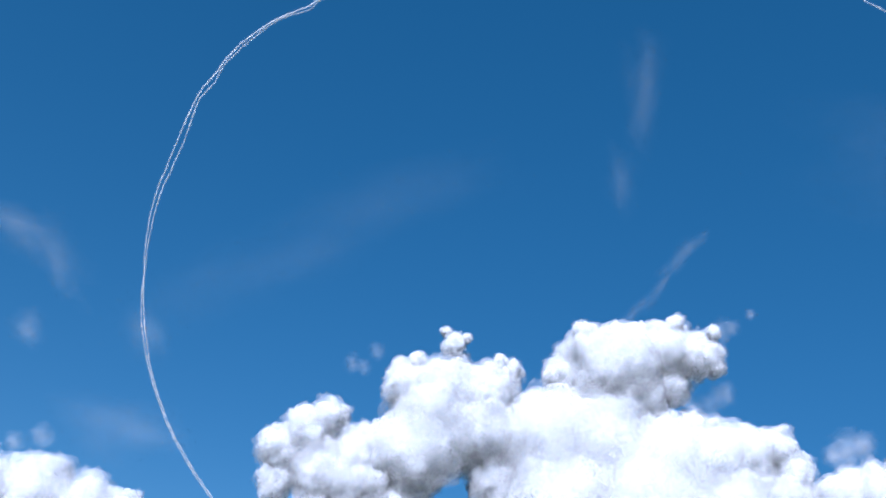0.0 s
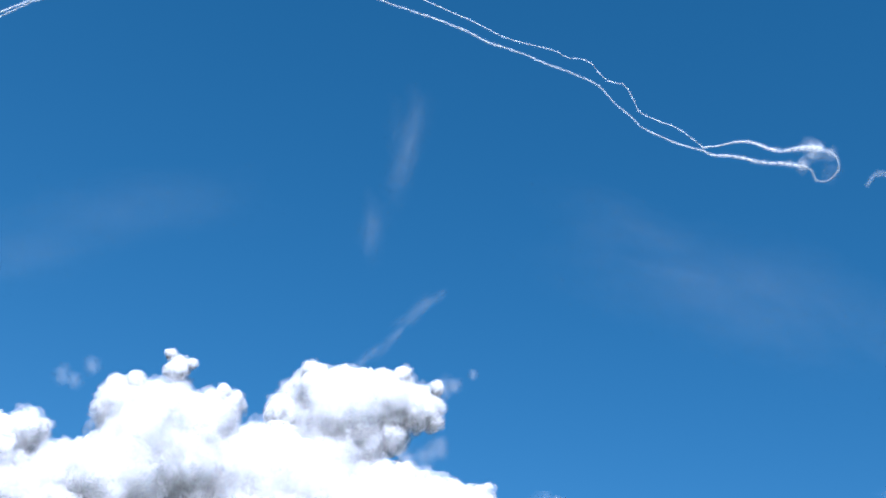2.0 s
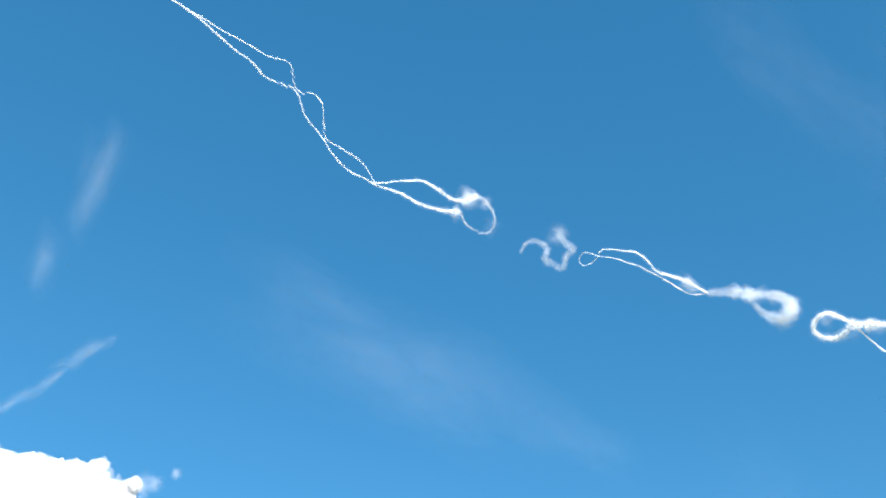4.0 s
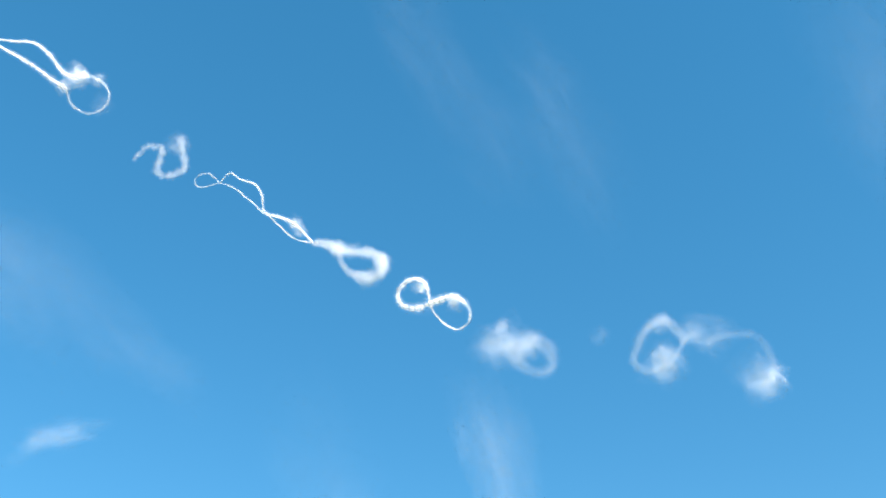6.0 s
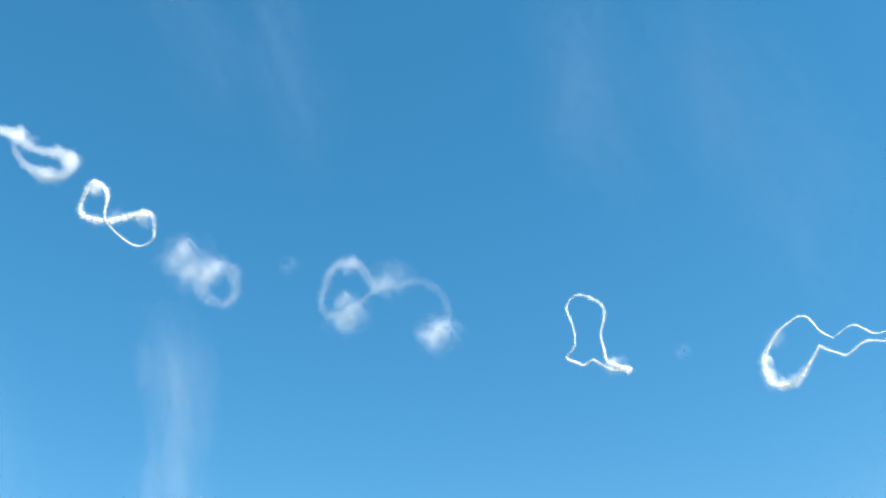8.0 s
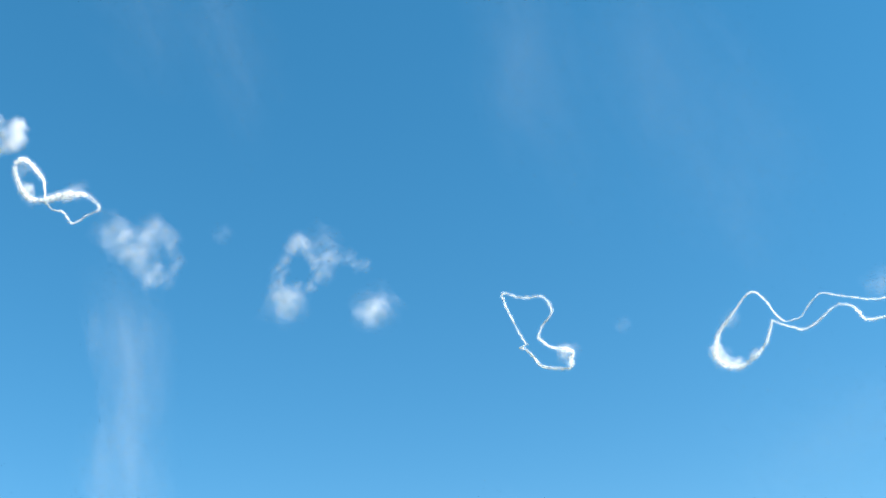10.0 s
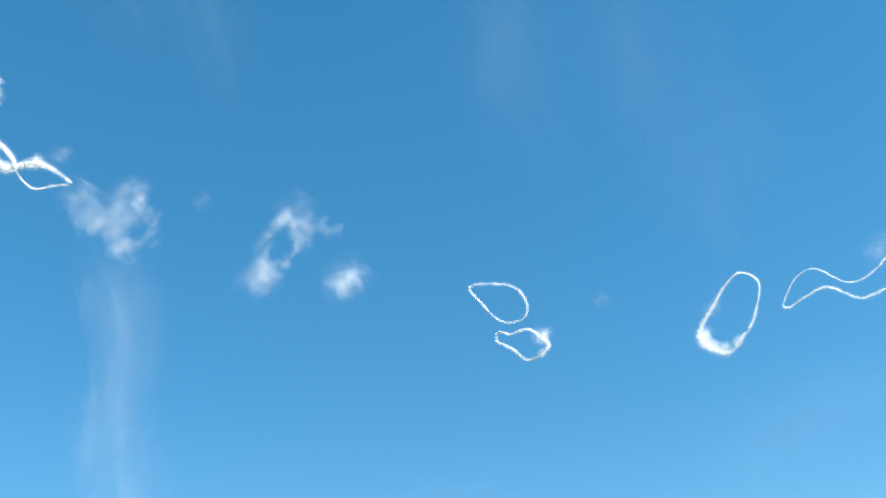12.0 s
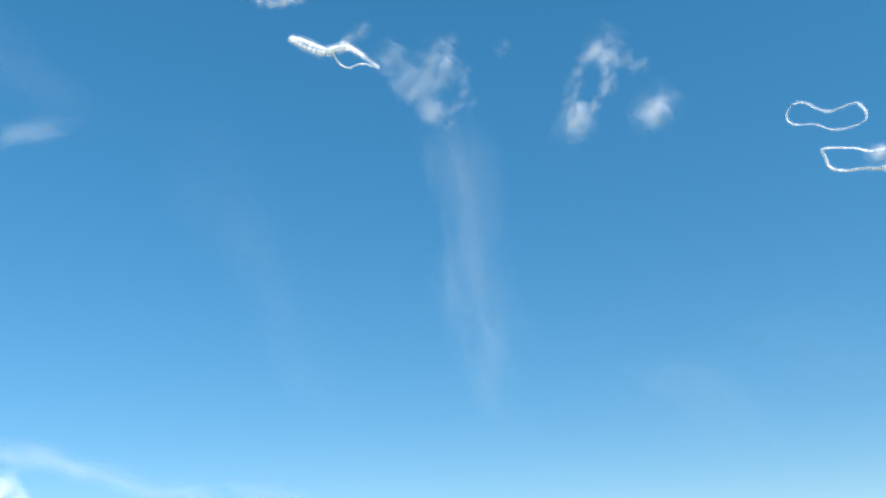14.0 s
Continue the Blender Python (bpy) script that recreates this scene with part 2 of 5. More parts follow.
def veil(name, label, density, wide, path, drift=(), edge=0.0):
    """A faint drift of high ice in many overlapping wisps along a path of bearings and heights. wide: its half width along the path.
    edge: how much denser one rim is. drift: seconds, bearing and height of its start at other times."""
    pts = [bearing(a, e, CIRRUS_RANGE) for a, e in path]
    size = MIL * CIRRUS_RANGE
    thing = tagged(new(name), label, "cloud", "faint high clouds")
    home = pts[0]
    thing.matrix_basis = Matrix.Translation(home)
    if drift:
        MOVES.append((thing, [(t, Matrix.Translation(bearing(a, e, CIRRUS_RANGE))) for t, a, e in drift]))
    dice = random.Random(int(abs(path[0][0]) * 100 + path[0][1]))
    run = sum((q - p).length for p, q in zip(pts, pts[1:])) / size
    count = int(min(26, max(9, 2.6 * run / wide)))
    for k in range(count + int(count * edge)):
        rim = k >= count
        u = ((k - count + 0.5) / (count * edge) if rim else (k + dice.uniform(0.1, 0.9)) / count) * (len(pts) - 1)
        n = min(int(u), len(pts) - 2)
        p, along = pts[n].lerp(pts[n + 1], u - n), (pts[n + 1] - pts[n]).normalized()
        m = facing(p, along)
        across = m.to_3x3() @ Vector((0, 1, 0))
        w = wide * (dice.uniform(0.10, 0.2) if rim else dice.uniform(0.3, 0.8))
        away = wide * (dice.uniform(-0.08, 0.08) if rim else (dice.uniform(0.1, 1.5) - (0.75 if not edge else -0.1)))
        long = min(w * dice.uniform(1.6, 3.6), 0.5 * run)
        ob = new("wisp", puff_mesh("wisp", w * size, (max(long / w, 1), 1, 0.6), haze(density * (5 if rim else 7) * dice.uniform(0.5, 1.3), 9, 0.1, 1.5), 0.5, 3, k + path[0][0], CIRRUS, 0.25))
        ob.parent = thing
        m.translation = p + across * size * away - home
        ob.matrix_basis = m @ pose(0, dice.uniform(-20, 20), 0, 0, 0, dice.uniform(-14, 14))
    return thing


# thin white double vapour trail arching high across the blue sky
ring_a = Strand("ring_a", 60, [2.6, 2.6, 2.8, 3, 3.2, 3.2, 3.2], 0.7)
ring_a.at(0, -92.22, 12.29, -94.34, 14.14, -96.35, 16.35, -98.02, 18.9, -99.41, 21.89, -100.14, 24.06, -100.7, 26.29, -100.9, 28.12, -100.81, 30.05, -100.69, 31.81, -100.58, 33.23, -100.41, 34.49, -99.84, 35.69, -99.4, 36.85, -98.64, 38.1, -97.47, 39.45, -96.13, 40.49, -94.87, 41.25, -94.09, 41.91, -91.36, 43.44, -87.16, 44.88)
ring_b = Strand("ring_b", 60, [2.6, 2.6, 2.8, 3, 3.2, 3.2, 3.2], 0.55)
ring_b.at(0, -92.34, 12.26, -94.51, 14.17, -96.55, 16.46, -98.31, 19.16, -99.54, 21.85, -100.15, 24.4, -100.48, 26.18, -100.64, 28.03, -100.5, 29.63, -100.3, 31.52, -100.28, 32.87, -100.28, 34.18, -99.65, 35.24, -99.42, 36.4, -98.67, 37.65, -97.41, 39.3, -96.27, 40.28, -94.68, 41.1, -94.16, 41.75, -91.31, 43.32, -87.1, 44.7)
trail("arching_trail", "thin white double vapour trail arching high across the blue sky", [ring_a, ring_b], [

])

# white twin vapour trail twisting towards a smoky knot
b_up = Strand("b_up", 44, [1.9, 1.9, 2, 2.4], 0.85)
b_up.at(2, -70.14, 48.27, -66.73, 47.88, -64.12, 47.43, -61.79, 46.94, -59.05, 46.66, -57.33, 46.43, -56.34, 46.11, -54.67, 46.01, -53.42, 45.16, -52.47, 44.78, -51.55, 44.69, -50.84, 43.88, -50.36, 43.16, -49.25, 42.73, -47.29, 42.1, -46.24, 41.51, -45.41, 40.93)
b_up.at(4.5, -68.87, 51.75, -66.99, 51.57, -65.05, 51.31, -62.48, 50.82, -61.14, 50.69, -59.46, 50.37, -58.01, 50, -56.57, 49.84, -55.67, 49.04, -54.8, 48.38, -53.53, 48.31, -52.97, 47.58, -52.71, 46.62, -52.09, 46.06, -50.67, 45.64, -49.02, 44.89, -47.89, 43.81)
b_up.at(5, -62.83, 51.75, -61.13, 51.39, -58.51, 50.31, -57.37, 50.02, -56.44, 49.65, -55.44, 49.12, -54.58, 48.38, -53.82, 48.26, -53.07, 47.97, -52.64, 46.75, -52.03, 45.91, -50.69, 45.74, -49.2, 45.09, -47.98, 43.85)
b_up.at(5.5, -60.09, 52.65, -57.92, 51.6, -55.45, 49.94, -53.93, 48.53, -52.61, 47.34, -52.36, 46.45, -51.89, 45.71, -50.49, 45.55, -48.94, 44.7, -47.93, 43.83)
b_up2 = Strand("b_up2", 16, [2.6, 3.6, 5.5, 9, 13], 0.9)
b_up2.at(2, -45.41, 40.93, -44.16, 41, -42.71, 41.17, -41.5, 40.93, -40.14, 40.43, -39.16, 40.41, -38.18, 40.41, -37.04, 40.19)
b_up2.at(4.5, -47.86, 43.71, -46.87, 43.85, -45.55, 44.2, -43.92, 44.29, -42.42, 43.8, -41.4, 43.28, -40.46, 43.25, -39.44, 43.6)
b_up2.at(5, -47.97, 43.58, -46.89, 43.68, -45.7, 44.15, -44.12, 44.2, -42.9, 43.9, -41.82, 43.3, -40.91, 43.27, -39.91, 43.51)
b_up2.at(5.5, -48.09, 43.72, -46.66, 43.83, -45.49, 44.12, -44.06, 44.36, -42.81, 43.91, -41.84, 43.36, -41.07, 43.28, -40.17, 43.62)
b_low = Strand("b_low", 44, [3.2, 3.4, 3, 3.4], 0.55)
b_low.at(2, -73.7, 47.64, -70.88, 47.49, -68.58, 47.36, -66.52, 47.15, -64.46, 46.84, -63.16, 46.51, -61.41, 46.32, -59.67, 46.03, -58.18, 45.7, -56.48, 45.39, -54.56, 44.91, -53.61, 44.6, -52.4, 43.71, -51.02, 42.9, -50.11, 42.24, -48.8, 41.74, -47.3, 41.22, -45.42, 40.77)
b_low.at(4.5, -72.92, 51.84, -70.72, 51.55, -68.29, 51.28, -66.62, 51.02, -64.94, 50.74, -62.58, 50.12, -61.02, 49.72, -59.45, 49.37, -58, 48.93, -56.37, 48.61, -55.36, 48.2, -54.59, 47.25, -53.34, 46.5, -52.41, 45.9, -51.46, 45.16, -50.05, 44.39, -47.86, 43.71)
b_low.at(5, -67.41, 51.52, -64.66, 50.37, -61.39, 49.65, -57.53, 48.65, -55.75, 48.37, -54.84, 47.97, -54.37, 47.21, -53.18, 46.44, -52.24, 45.86, -51.16, 45.13, -49.85, 44.44, -47.97, 43.58)
b_low.at(5.5, -63, 51.69, -60.71, 50.45, -57.78, 49.39, -53.89, 46.91, -52.9, 46.27, -51.92, 45.6, -50.48, 44.81, -49.31, 44.1, -48.06, 43.63)
b_low2 = Strand("b_low2", 14, [4.2, 5.5, 7, 10], 0.6)
b_low2.at(2, -45.42, 40.77, -44.81, 40.48, -43.17, 40.33, -41.2, 39.84, -39.44, 39.63, -38.13, 39.29)
b_low2.at(4.5, -47.84, 43.65, -45.84, 43.41, -43.89, 42.93, -42.23, 42.69, -40.83, 42.58)
b_low2.at(5, -47.95, 43.52, -46.13, 43.39, -44.27, 43.16, -42.37, 42.81, -40.97, 42.58)
b_low2.at(5.5, -48.03, 43.57, -46.09, 43.48, -44.07, 43.2, -42.66, 42.85, -41.28, 42.57)
b_ring = Strand("b_ring", 14, [7, 5, 4, 4, 5], 0.22)
b_ring.at(2, -37.04, 40.19, -36.22, 39.77, -36.12, 38.97, -36.91, 38.43, -37.66, 38.51, -37.86, 39, -38.13, 39.29)
b_ring.at(4.5, -39.44, 43.6, -38.35, 43.16, -37.9, 42.34, -38.27, 41.53, -39.3, 41.4, -40.27, 41.84, -40.83, 42.58)
b_ring.at(5, -40.03, 43.39, -38.82, 43.55, -37.94, 42.81, -38.13, 41.94, -39.36, 41.42, -40.44, 41.88, -40.97, 42.58)
b_ring.at(5.5, -40.17, 43.62, -38.94, 43.51, -38.19, 42.87, -38.42, 42.1, -39.35, 41.57, -40.62, 41.8, -41.28, 42.57)
trail("twin_trail", "white twin vapour trail twisting towards a smoky knot", [b_up, b_up2, b_low, b_low2, b_ring], [
    Puff(13, 0.8).at(2, -37.62, 40.22,  4.5, -40.25, 43.37,  5, -40.47, 43.33,  5.5, -40.77, 43.44),
    Puff(9, 0.8).at(2, -38.49, 39.45,  4.5, -41.15, 42.55,  5, -41.2, 42.62,  5.5, -41.51, 42.63),
    Puff(9, 0.3).at(2, -36.51, 39.9,  4.5, -38.74, 43.31,  5, -38.98, 43.43,  5.5, -39.27, 43.58),
    Puff(14, 0.07).at(2, -36.66, 38.88,  4.5, -38.32, 41.97,  5, -38.85, 42.19,  5.5, -38.6, 42.3),
])

# small faded white hook of trail vapour
hook = Strand("hook", 36, [3, 4, 4.5, 5, 5, 5], 0.4, (4.3, 7, 2))
hook.at(2, -34.43, 37.82, -33.98, 38.32, -33.14, 38.33, -32.45, 37.86, -32.73, 37.34, -32.47, 36.86, -31.79, 36.76, -31.37, 37.16, -30.99, 37.32, -31.3, 37.99, -31.41, 38.62)
hook.at(4.5, -35.58, 40.06, -35.17, 40.65, -34.28, 40.75, -33.45, 40.29, -33.78, 39.6, -33.11, 39.34, -32.23, 39.22, -31.88, 39.8, -31.44, 40.14, -32.16, 40.65, -32.62, 41.33)
hook.at(5, -35.36, 40.1, -34.79, 40.76, -33.81, 40.74, -33.26, 40.27, -33.75, 39.55, -33.15, 39.36, -31.98, 39.44, -31.37, 39.99, -32, 40.46, -32.35, 40.88, -32.55, 41.44)
hook.at(5.5, -35.51, 39.87, -35.15, 40.59, -34.35, 40.87, -33.51, 40.57, -33.63, 40.12, -33.84, 39.42, -32.98, 39.35, -31.69, 39.83, -31.74, 40.17, -32.37, 40.77, -32.52, 41.6)
hook.at(6.5, -35.16, 39.61, -35.07, 40.12, -34.4, 40.44, -33.7, 40.71, -33.58, 40.31, -33.64, 39.65, -33.19, 39.11, -32.47, 39.27, -31.78, 39.58, -31.82, 40.38, -32.13, 41.39)
trail("hooked_trail", "small faded white hook of trail vapour", [hook], [
    Puff(14, 0.2).at(2, -31.47, 38.33,  4.5, -32.8, 41.15,  5, -32.84, 41.19,  5.5, -32.82, 41.33,  6.5, -32.38, 40.91),
])

# white vapour trail with a small loop and twisted strands
e_loop = Strand("e_loop", 14, [2.4, 2, 2, 2.4], 0.28)
e_loop.at(4.5, -29.59, 39.35, -30.12, 39.56, -30.69, 39.63, -31.04, 39.22, -30.83, 38.88, -30.21, 38.94, -29.59, 39.35)
e_loop.at(5, -29.34, 39.47, -30.02, 39.72, -30.76, 39.54, -30.94, 39.16, -30.4, 38.92, -29.75, 39.05, -29.34, 39.47)
e_loop.at(5.5, -29.29, 39.45, -29.94, 39.77, -30.59, 39.74, -31, 39.3, -30.68, 38.92, -30.01, 39.05, -29.29, 39.45)
e_loop.at(6.5, -28.81, 39.18, -29.41, 39.63, -30.1, 39.69, -30.69, 39.22, -30.27, 38.84, -29.52, 38.98, -28.81, 39.18)
e_loop.at(7.2, -28.64, 38.97, -29.21, 39.4, -29.86, 39.38, -30.43, 38.92, -29.94, 38.51, -29.1, 38.73, -28.64, 38.97)
e_loop.at(13, -28.73, 39.21, -29.26, 39.34, -29.7, 39.2, -30.05, 38.8, -29.68, 38.62, -29.09, 38.8, -28.73, 39.21)
e_up = Strand("e_up", 30, [2.8, 3.2, 4, 5, 6, 6, 4], 0.75)
e_up.at(4.5, -29.59, 39.35, -29.23, 39.75, -27.82, 39.58, -26.53, 39.3, -25.79, 38.65, -25.32, 38.12, -24.49, 37.81, -23.48, 37.41, -22.69, 36.95, -21.92, 36.49)
e_up.at(5, -29.34, 39.47, -28.71, 39.94, -27.15, 39.71, -25.9, 39.15, -25.27, 38.3, -24.49, 37.86, -23.42, 37.51, -22.57, 37.09, -21.74, 36.57, -21.2, 36.48)
e_up.at(5.5, -29.29, 39.45, -28.55, 40.09, -27.86, 39.83, -26.74, 39.64, -25.96, 39.21, -25.64, 38.44, -25.18, 38.02, -24.01, 37.9, -23.13, 37.52, -22.04, 36.76, -21.74, 36.53)
e_up.at(6.5, -28.81, 39.18, -28.09, 40.03, -27.4, 39.69, -26.34, 39.53, -25.77, 38.96, -25.62, 38.06, -25.16, 37.79, -24.13, 37.67, -23.07, 37.41, -22.39, 36.99, -21.69, 36.44)
e_up.at(7.2, -28.64, 38.97, -27.74, 40.01, -27.17, 39.64, -26.16, 39.39, -25.86, 38.75, -25.89, 37.79, -25.3, 37.66, -24.37, 37.68, -23.46, 37.79, -22.8, 37.43, -22.22, 36.56)
e_up.at(7.5, -28.76, 39.12, -27.98, 39.96, -27.18, 39.7, -26.21, 39.48, -25.65, 38.84, -25.22, 38, -24.42, 37.71, -23.68, 37.65, -23.01, 37.61, -22.27, 37.12, -21.64, 36.48)
e_up.at(13, -28.73, 39.21, -27.91, 39.75, -26.95, 39.88, -25.89, 39.73, -25.17, 39.62, -24.38, 39.23, -23.65, 39.11, -23.05, 38.8, -22.45, 38.49, -21.88, 38.31, -21.45, 37.95)
e_low = Strand("e_low", 24, [2.2, 2.6, 3, 4, 3.2, 2.4], 0.55)
e_low.at(4.5, -29.59, 39.35, -28.5, 39.19, -27, 38.7, -25.96, 38.22, -24.93, 37.66, -23.94, 37.03, -23.16, 36.54, -21.92, 36.49)
e_low.at(5, -29.34, 39.47, -28.23, 39.21, -26.67, 38.73, -25.36, 38.13, -24.28, 37.45, -23.43, 36.87, -22.38, 36.51, -21.2, 36.48)
e_low.at(5.5, -29.29, 39.45, -28.22, 39.23, -27.1, 38.8, -25.97, 38.25, -25.08, 37.79, -23.97, 37.15, -23.1, 36.67, -21.74, 36.53)
e_low.at(6.5, -28.81, 39.18, -27.88, 39.18, -26.88, 38.69, -25.58, 37.9, -24.7, 37.53, -23.8, 36.98, -22.91, 36.53, -21.61, 36.41)
e_low.at(7.2, -28.64, 38.97, -27.71, 38.97, -26.63, 38.42, -25.8, 37.71, -24.83, 37.27, -23.77, 36.77, -22.94, 36.44, -21.99, 36.38)
e_low.at(7.5, -28.71, 38.98, -27.65, 38.96, -26.27, 38.53, -25.17, 37.85, -24.11, 37.24, -23.07, 36.74, -22.33, 36.35, -21.4, 36.27)
e_low.at(13, -28.73, 39.21, -27.79, 39.34, -26.75, 39.2, -25.66, 38.9, -24.91, 38.64, -24.19, 38.52, -23.47, 38.4, -22.71, 38.12)
trail("looped_trail", "white vapour trail with a small loop and twisted strands", [e_loop, e_up, e_low], [
    Puff(7, 0.7).at(4.5, -23.28, 37.26,  5, -23, 37.24,  5.5, -23.13, 37.42,  6.5, -23.29, 37.55,  7.2, -23.42, 37.64,  7.5, -22.98, 37.49,  13, -20.29, 36.65,  13.5, -20.84, 36.31),
    Puff(8, 0.4).at(4.5, -22.9, 36.96,  5, -22.58, 36.92,  5.5, -22.69, 37.09,  6.5, -22.69, 37.12,  7.2, -23.17, 37.36,  7.5, -22.6, 36.99,  13, -21.28, 37.99,  13.5, -23.12, 36.81),
    Puff(11, 0.2).at(4.5, -23.28, 37.26,  5, -23, 37.24,  5.5, -23, 37.42,  6.5, -23.08, 37.47,  7.2, -23.53, 37.62,  7.5, -23.08, 37.46,  13, -19.84, 37.05,  13.5, -20.3, 36.54,  14, -19.96, 36.57),
])

# thick ragged white ring of trail vapour with a short tail
f_tail = Strand("f_tail", 10, [4, 5, 7, 7], 0.5, (8, 10.5, 6))
f_tail.at(4.5, -21.92, 36.49, -21.1, 36.39, -20.09, 36.3, -19.12, 35.97)
f_tail.at(5, -21.2, 36.48, -20.49, 36.36, -19.66, 36.16, -19.17, 35.97)
f_tail.at(5.5, -21.74, 36.53, -20.97, 36.44, -20.13, 36.31, -19.58, 36.04)
f_tail.at(6.5, -21.61, 36.41, -20.97, 36.48, -20.39, 36.37, -20.04, 36.24)
f_tail.at(7.2, -22, 36.41, -21.28, 36.56, -20.71, 36.55, -20.43, 36.53)
f_tail.at(8, -21.71, 36.44, -21.03, 36.52, -20.48, 36.48, -20.11, 36.4)
f_tail.at(13, -20.45, 36.62, -20.13, 35.91, -19.68, 35.38, -19.2, 35.09)
f_ring = Strand("f_ring", 44, [5, 4.5, 6, 8, 8, 8, 5, 4, 5], 0.42, (8, 10.5, 4))
f_ring.at(4.5, -19.12, 35.97, -18.13, 35.87, -17.17, 35.59, -16.57, 35.02, -16.59, 34.52, -17.41, 34.35, -18.15, 34.6, -18.85, 35.21, -19.12, 35.97)
f_ring.at(5, -19.17, 35.97, -18.2, 36.09, -17.06, 35.78, -16.34, 35.13, -16.69, 34.54, -17.52, 34.42, -18.52, 34.75, -19.18, 35.29, -19.17, 35.97)
f_ring.at(5.5, -19.58, 36.04, -18.65, 36.13, -17.39, 35.94, -16.49, 35.41, -16.6, 34.8, -17.44, 34.48, -18.46, 34.67, -19.41, 35.29, -19.58, 36.04)
f_ring.at(6.5, -20.04, 36.24, -18.8, 36.01, -17.79, 36.19, -16.73, 35.83, -16.47, 35.17, -17.23, 34.62, -18.24, 34.71, -19.49, 35.11, -20.04, 36.24)
f_ring.at(7.2, -20.51, 36.52, -19.31, 36.28, -18.14, 36.21, -17.13, 36.01, -16.67, 35.57, -17.5, 34.75, -18.64, 34.73, -19.88, 35.31, -20.58, 35.96, -20.51, 36.52)
f_ring.at(7.5, -20.1, 36.51, -18.93, 36.23, -17.58, 36.02, -16.58, 35.72, -16.21, 35.34, -17.11, 34.57, -18.04, 34.59, -19.22, 34.99, -20.21, 35.69, -20.1, 36.51)
f_ring.at(8, -20.12, 36.46, -19.1, 35.97, -17.83, 35.95, -16.92, 35.95, -16.29, 35.57, -16.86, 34.84, -17.9, 34.66, -19.23, 34.99, -20.1, 35.67, -20.12, 36.46)
f_ring.at(10.5, -18.65, 34.73, -18.15, 35.45, -17.11, 35.35, -16.01, 34.93, -15.25, 36, -14.87, 35.29, -15.87, 34.24, -17.17, 34.01, -18.22, 34.27, -18.65, 34.73)
f_ring.at(12.5, -18.87, 34.93, -18.38, 35.66, -17.34, 35.58, -16.23, 35.19, -15.45, 36.43, -14.99, 35.59, -16, 34.61, -17.4, 34.33, -18.45, 34.56, -18.87, 34.93)
f_ring.at(13, -19.25, 34.99, -18.69, 35.71, -17.6, 35.59, -16.45, 35.15, -15.55, 36.39, -15.23, 35.49, -16.34, 34.53, -17.73, 34.31, -18.83, 34.59, -19.25, 34.99)
f_ring.at(13.5, -19.77, 35.2, -18.91, 35.94, -17.76, 35.75, -16.76, 35.22, -15.78, 36.59, -15.24, 35.52, -16.31, 34.47, -17.81, 34.32, -19.16, 34.64, -19.77, 35.2)
f_ring.at(14, -19.53, 35.67, -18.58, 36.21, -17.4, 35.97, -16.21, 35.4, -15.24, 36.69, -14.63, 35.62, -15.81, 34.73, -17.56, 34.55, -18.93, 35, -19.53, 35.67)
